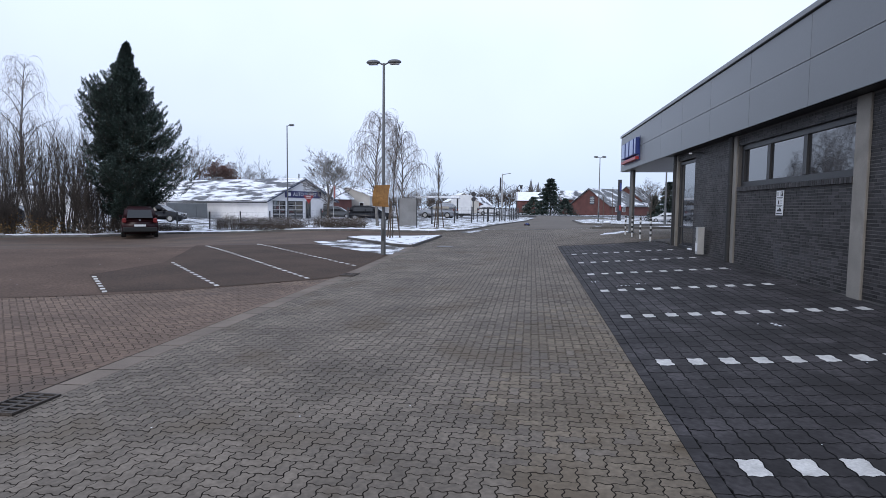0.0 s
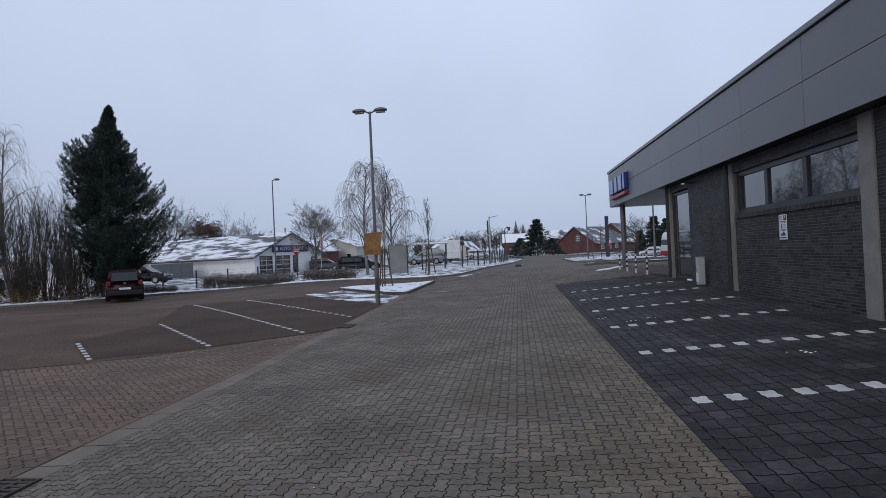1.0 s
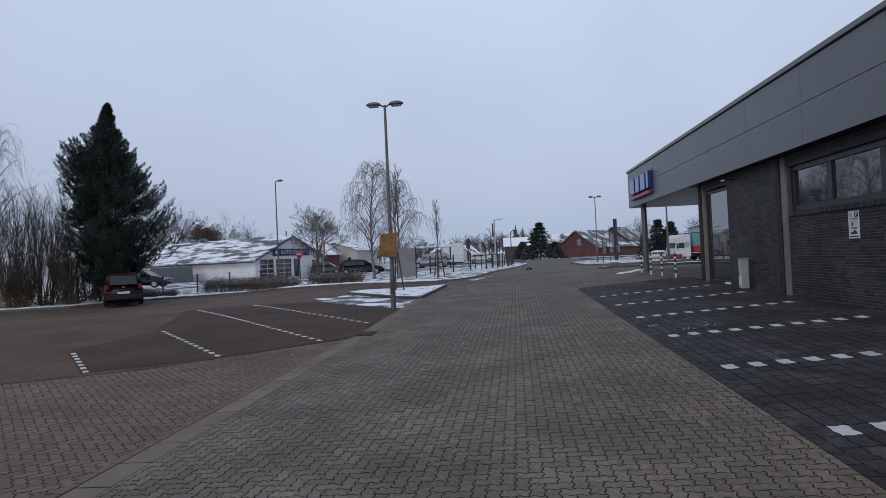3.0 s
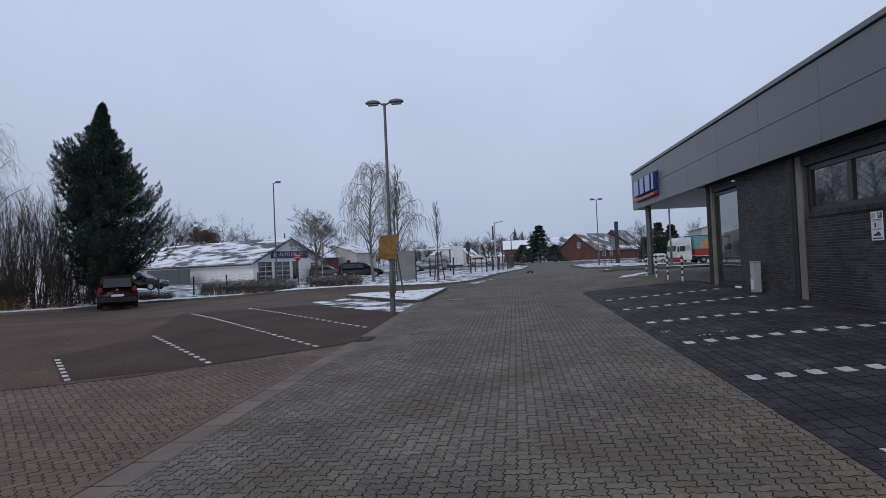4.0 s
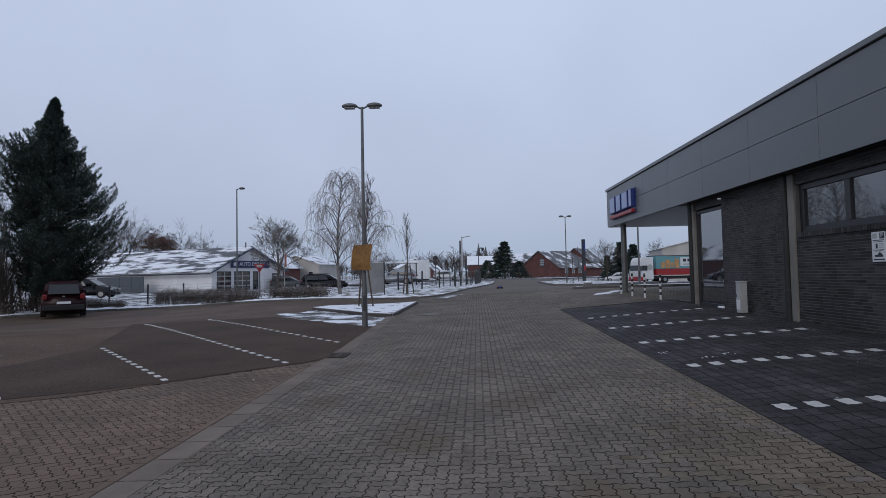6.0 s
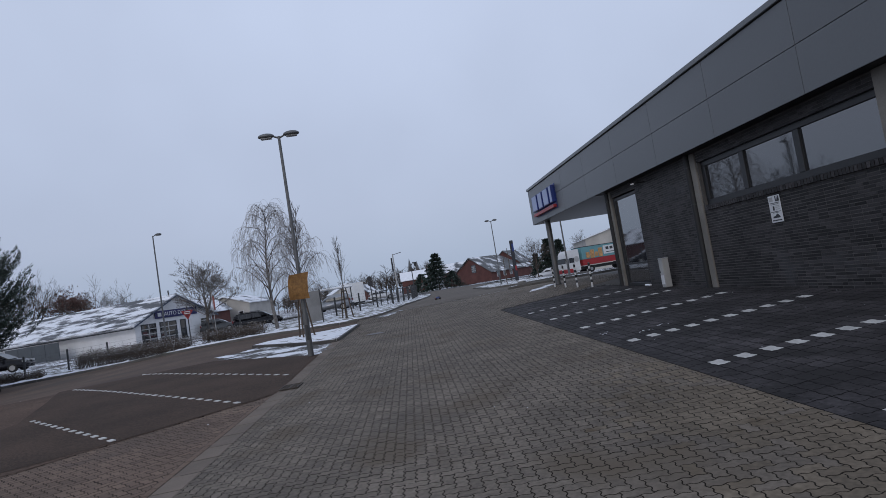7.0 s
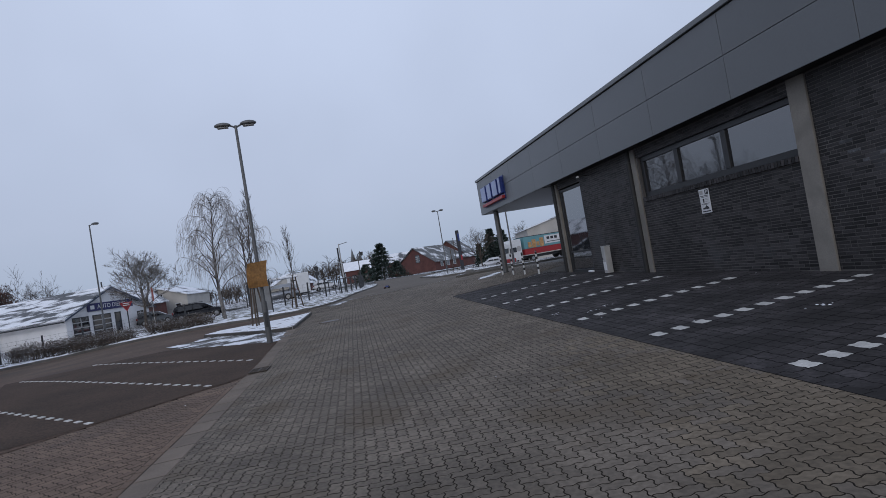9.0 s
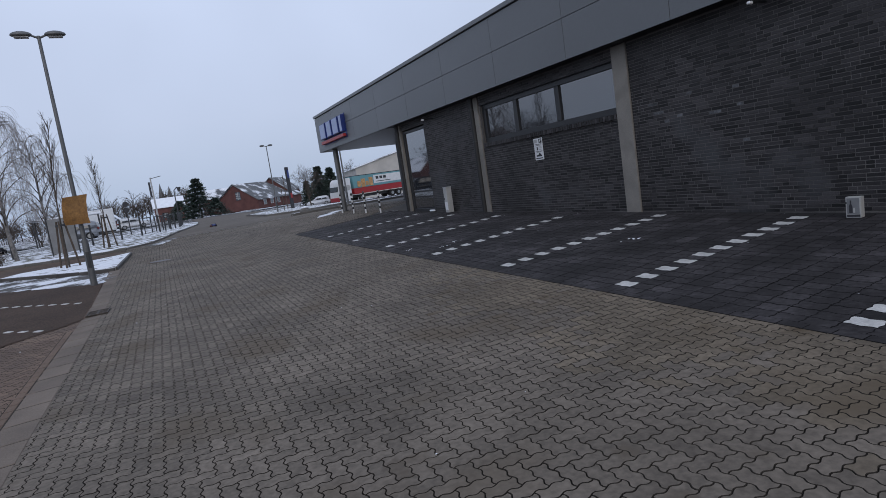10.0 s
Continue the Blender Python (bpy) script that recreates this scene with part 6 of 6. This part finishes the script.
ROAD = [(-60, 92), (-10, 84), (4.5, 88), (14, 79), (40, 70), (90, 62), (90, 70), (42, 80), (18, 92), (6, 98), (-10, 94), (-60, 102)]
tagged(sheet("road", ROAD, ASPHALT_FAR, 0.01, 0, 4.0), "wet asphalt road crossing behind the car park", "road", kind="structure")


def kerb_snow():
    """A ragged strip of snow left lying along the back of the kerb."""
    rnd = random.Random(23)
    front, back = [], []
    for (x0, y0), (x1, y1) in zip(KERB_LINE[1:8], KERB_LINE[2:9]):
        steps = max(2, int(math.hypot(x1 - x0, y1 - y0) / 0.3))
        ln = math.hypot(x1 - x0, y1 - y0)
        nx, ny = -(y1 - y0) / ln, (x1 - x0) / ln
        for i in range(steps):
            x, y = x0 + (x1 - x0) * i / steps, y0 + (y1 - y0) * i / steps
            a, b = 0.09 + rnd.uniform(0, 0.12), 0.5 + 0.3 * noise.noise(Vector((x * 0.7, y * 0.7, 2.0))) + rnd.uniform(-0.1, 0.1)
            front.append((x + nx * a, y + ny * a))
            back.append((x + nx * b, y + ny * b))
    verts, faces = [], []
    for (ax, ay), (bx, by) in zip(front, back):
        mx, my = (ax + bx) / 2, (ay + by) / 2
        verts += [(ax, ay, gz(ax, ay) + 0.06), (mx, my, gz(mx, my) + 0.10 + rnd.uniform(0.0, 0.05)), (bx, by, gz(bx, by) + 0.06)]
    for i in range(len(front) - 1):
        k = 3 * i
        if noise.noise(Vector((i * 0.13, 0.0, 5.0))) > -0.28:
            faces += [(k, k + 3, k + 4, k + 1), (k + 1, k + 4, k + 5, k + 2)]
    tagged(mesh_of("kerb_snow", verts, faces, SNOW, smooth=True), "ragged strip of snow lying behind the kerb", "snow", kind="stuff")


kerb_snow()


# ---- paving stones and wall bricks ----
WAVE_FINE = ((0.0, 0.0), (0.18, 0.85), (0.36, 0.85), (0.64, -0.85), (0.82, -0.85))
WAVE_PLAIN = ((0.0, 0.0), (0.28, 1.0), (0.72, -1.0))


def stone_outline(w, h, unit, amp, bits):
    """Outline of a wave-edged stone of w x h units; each unit edge has the same wave, so that stones interlock."""
    pts = []
    for i in range(w):
        pts += [((i + s) * unit, o * amp) for s, o in bits]
    for j in range(h):
        pts += [(w * unit - o * amp, (j + s) * unit) for s, o in bits]
    for i in reversed(range(w)):
        pts += [((i + 1 - s) * unit, h * unit - o * amp) for s, o in bits]
    for j in reversed(range(h)):
        pts += [(o * amp, (j + 1 - s) * unit) for s, o in bits]
    cx, cy = w * unit / 2, h * unit / 2
    return [(x - cx, y - cy) for x, y in pts]


def inset(outline, d):
    """The outline moved inwards by d, corner by corner."""
    n, out = len(outline), []
    for i in range(n):
        (ax, ay), (px, py), (bx, by) = outline[i - 1], outline[i], outline[(i + 1) % n]
        l0, l1 = math.hypot(px - ax, py - ay), math.hypot(bx - px, by - py)
        nx, ny = -(py - ay) / l0 - (by - py) / l1, (px - ax) / l0 + (bx - px) / l1
        k = math.hypot(nx, ny)
        nx, ny = nx / k, ny / k
        c = max(0.5, nx * -(py - ay) / l0 + ny * (px - ax) / l0)
        out.append((px + nx * d / c, py + ny * d / c))
    return out


def stone_data(outline, depth=0.03, gap=0.0014, rim=0.003):
    """Top, grimy chamfer and side of a stone; the first face is the top."""
    n = len(outline)
    foot, top = inset(outline, gap), inset(outline, gap + rim)
    verts = [(x, y, 0.0) for x, y in top] + [(x, y, -0.0035) for x, y in foot] + [(x, y, -depth) for x, y in foot]
    faces = [tuple(range(n))]
    faces += [(i, i + n, (i + 1) % n + n, (i + 1) % n) for i in range(n)]
    if depth > 0:
        faces += [(i + n, i + 2 * n, (i + 1) % n + 2 * n, (i + 1) % n + n) for i in range(n)]
    else:
        verts = verts[:2 * n]
    return verts, faces


def stone_mesh(name, v, f, top, grime):
    me = bpy.data.meshes.new(name)
    me.from_pydata(v, [], f)
    me.materials.append(top)
    me.materials.append(grime)
    me.polygons.foreach_set("material_index", [0] + [1] * (len(f) - 1))
    return me


def lay(field, spots, shapes, singles, material_single, material_field, piece, parent, grime, rim=0.003, warm=None):
    """Stones at (kind, x, y, turn): those in `singles` as objects, the rest in one mesh."""
    meshes = {}
    verts, faces, slots = [], [], []
    data = {k: stone_data(o, rim=rim, depth=0.0 if k.startswith("far") else 0.03) for k, o in shapes.items()}
    for i, (kind, x, y, turn) in enumerate(spots):
        rnd = random.Random(i * 7 + 3)
        z = gz(x, y) + rnd.uniform(-0.0012, 0.0012)
        sx, sy = (gz(x + 0.1, y) - gz(x - 0.1, y)) / 0.2 + rnd.uniform(-0.004, 0.004), 0.015 + rnd.uniform(-0.004, 0.004)
        c, s = math.cos(turn), math.sin(turn)
        v, f = data[kind]
        tinted = warm and rnd.uniform(0.2, 0.75) < 1.0 * smooth01((x - drive_edge(y) + 2.0) / 1.6) * smooth01((13 - y) / 8) * (0.6 + 0.9 * noise.noise(Vector((x * 0.8, y * 0.8, 3.0))) + 0.3)
        if i in singles:
            key = (kind, bool(tinted))
            if key not in meshes:
                meshes[key] = stone_mesh(piece, v, f, warm[0] if tinted else material_single, grime)
            ob = new(piece, meshes[key])
            ob.parent = parent
            ob.matrix_world = Matrix.Translation((x, y, z)) @ Euler((math.atan(sy), -math.atan(sx), turn)).to_matrix().to_4x4()
        else:
            k = len(verts)
            for px, py, pz in v:
                qx, qy = c * px - s * py, s * px + c * py
                verts.append((x + qx, y + qy, z + pz + sx * qx + sy * qy))
            faces += [tuple(a + k for a in q) for q in f]
            slots += [2 if tinted else 0] + [1] * (len(f) - 1)
    ob = mesh_of(field, verts, faces, [material_field, grime] + ([warm[1]] if warm else []), parent)
    if slots:
        ob.data.polygons.foreach_set("material_index", slots)
    ob["kind"] = "stuff"


def herringbone(x0, y0, turn, unit, i0, i1, j0, j1, keep):
    c, s = math.cos(turn), math.sin(turn)
    out = []
    for i in range(i0, i1):
        for j in range(j0, j1):
            k = (i + j) % 4
            if k == 0:
                u, v, kind = (i + 1) * unit, (j + 0.5) * unit, "flat"
            elif k == 2:
                u, v, kind = (i + 0.5) * unit, (j + 1) * unit, "upright"
            else:
                continue
            x, y = x0 + c * u - s * v, y0 + s * u + c * v
            far = "far_" if y > 13.0 else ""
            if keep(x if kind == "flat" else x - 0.06, y):
                out.append((far + kind, x, y, turn))
            elif kind == "flat" and keep(x - unit, y):
                out.append((far + "cut", x - unit * 0.5 * c, y - unit * 0.5 * s, turn))
    return out


U = 0.094
DRIVE = [(-6, -5), (9, -5), (9, 33), (-1.1, 33), (-1.3, 32.1), (-2.4, 31.2), (-2.4, 25), (-6, 20)]
WAVES = {}
for prefix, bits in (("", WAVE_FINE), ("far_", WAVE_PLAIN)):
    for kind, w, h in (("flat", 2, 1), ("upright", 1, 2), ("cut", 1, 1)):
        WAVES[prefix + kind] = stone_outline(w, h, U, 0.0095, bits)
tilt = -0.026
spots = herringbone(0, 0, tilt, U, -52, 108, -48, 358, lambda x, y: gutter_line(y) + 0.05 < x < (drive_edge(y) if y < 21.5 else 5.5 + (y - 21.5)) and x < 8.9 and -4.0 < y < 32.9 and inside(x, y, DRIVE))
near = [i for i, (k, x, y, t) in enumerate(spots) if -0.9 < x < 2.3 and 3.0 < y < 5.4][:300]
lay("paver_field", spots, WAVES, set(near), GREY_O, GREY_I, "paver", driveway, GRIME, warm=(OCHRE_O, OCHRE_I))

spots = herringbone(-3.3, 4.0, radians(45), U, -156, 144, -156, 156,
                    lambda x, y: -9.5 < x < gutter_line(y) - 0.08 and -3.0 < y < 14.5 and not inside(x, y - 0.12, LOT) and y < 10.3 - (x + 6.6) * 0.35 + max(0.0, (x + 6.4)) * 1.4)
lay("brown_paver_field", spots, WAVES, set(), RUST_I, RUST_I, "paver", lane, GRIME)


def bay_stones():
    a, b, amp = 0.152, 0.23, 0.0105
    bits = ((0.0, 0.0), (0.2, 0.8), (0.5, -0.7), (0.8, 0.8))
    shape = [(s * a - a / 2, -b / 2 + o * amp) for s, o in bits] + [(a / 2 + o * amp, s * b - b / 2) for s, o in bits]
    shape += [(a / 2 - s * a, b / 2 + o * amp) for s, o in bits] + [(-a / 2 + o * amp, b / 2 - s * b) for s, o in bits]
    out, white = [], []
    for j in range(110):
        y = -3.83 + j * b
        edge = drive_edge(y) + 0.185
        for i in range(30):
            x = edge + i * a
            if x > WALL_X - 0.1:
                break
            if j % 10 == 6 and i % 2 == 1 and x < WALL_X - 0.3 and y < 19:
                white.append(("t", x, y, 0.0))
            else:
                out.append(("t", x, y, 0.0))
    return shape, out, white


bay_shape, dark_spots, white_spots = bay_stones()
near = [i for i, (k, x, y, t) in enumerate(dark_spots) if 2.5 < x < 4.7 and 4.0 < y < 8.6][:300]
lay("black_paver_field", dark_spots, {"t": bay_shape}, set(near), DARK_O, DARK_I, "paver", stalls, GRIME_DARK, 0.0045)
lay("white_paver_field", white_spots, {"t": bay_shape}, set(range(len(white_spots))), WHITE_STONE, WHITE_STONE, "white_paver", stalls, GRIME_DARK)


def border_course():
    v, f = stone_data([(-0.05, -0.0995), (0.05, -0.0995), (0.05, 0.0995), (-0.05, 0.0995)], 0.03)
    me = stone_mesh("border_stone", v, f, DARK_O, GRIME_DARK)
    for i in range(127):
        y = -4.0 + i * 0.2
        x = drive_edge(y) + 0.055
        ob = new("border_stone", me)
        ob.parent = stalls
        ob.matrix_world = pose(x, y, gz(x, y) + 0.006, 0.86, -2.5, -1.5)


border_course()


def wall_bricks():
    shop = bpy.data.objects["shop_wall"]
    ln, hgt, joint = 0.2, 0.0425, 0.0092
    spots = []
    holes = tuple((py, py + wide, -1, 4) for py, wide in PILLARS) + ((10.04, 14.63, 1.92, 2.95), (17.8, 19.465, -1, 2.96))
    z, row = -0.1, 0
    while z < SOFFIT - 0.05:
        y = 3.2 - (0.105 if row % 2 else 0.0) - (0.05 if row % 3 == 0 else 0.0)
        rnd = random.Random(row)
        while y < Y_CORNER:
            size = ln if rnd.random() < 0.72 else 0.095
            end, skip = min(y + size, Y_CORNER), None
            for a, b, c, d in holes:
                if z + hgt > c and z < d and end > a and y < b:
                    end, skip = min(end, a - 0.002), b
            if end - y > 0.012 and z + hgt > gz(WALL_X, y):
                spots.append((y, z, end - y))
            y = (y + size + joint) if skip is None else max(skip + 0.002, y)
        z += hgt + joint
        row += 1
    verts, faces, pieces, count = [], [], {}, 0
    for k, (y, z, size) in enumerate(spots):
        rnd = random.Random(k)
        out = rnd.uniform(-0.001, 0.002)
        x0, e = WALL_X - out, 0.0015
        v = [(x0 + e, 0, 0), (x0 + e, size, 0), (x0 + e, size, hgt), (x0 + e, 0, hgt), (x0, e, e), (x0, size - e, e), (x0, size - e, hgt - e), (x0, e, hgt - e),
             (WALL_X + 0.03, 0, 0), (WALL_X + 0.03, size, 0), (WALL_X + 0.03, size, hgt), (WALL_X + 0.03, 0, hgt)]
        f = [(7, 6, 5, 4), (4, 5, 1, 0), (5, 6, 2, 1), (6, 7, 3, 2), (7, 4, 0, 3), (0, 1, 9, 8), (1, 2, 10, 9), (2, 3, 11, 10), (3, 0, 8, 11)]
        if 6.9 < y < 9.3 and 0.9 < z < 3.0 and count < 300:
            pale = rnd.random() < ((0.42 if size < 0.15 else 0.08) if 7.5 < y < 9.2 and 1.7 < z < 2.75 else 0.004)
            key = (round(size, 3), pale)
            if key not in pieces:
                me = bpy.data.meshes.new("brick")
                me.from_pydata([(a - WALL_X, b, c) for a, b, c in v], [], f)
                me.materials.append(BRICK_PALE if pale else BRICK_O)
                pieces[key] = me
            ob = new("brick", pieces[key])
            ob.parent = shop
            ob.location = (WALL_X, y, z)
            count += 1
        else:
            n = len(verts)
            verts += [(a, b + y, c + z) for a, b, c in v]
            faces += [tuple(q + n for q in g) for g in f]
    ob = mesh_of("brick_field", verts, faces, BRICK_I, shop)
    ob["kind"] = "stuff"
    # a plain brick course further back, out of the camera's sight
    part("rear_bricks", box_bm(WALL_X, WALL_X + 0.011, Y_BACK, 3.15, -0.6, SOFFIT), BRICK_O, shop)


wall_bricks()
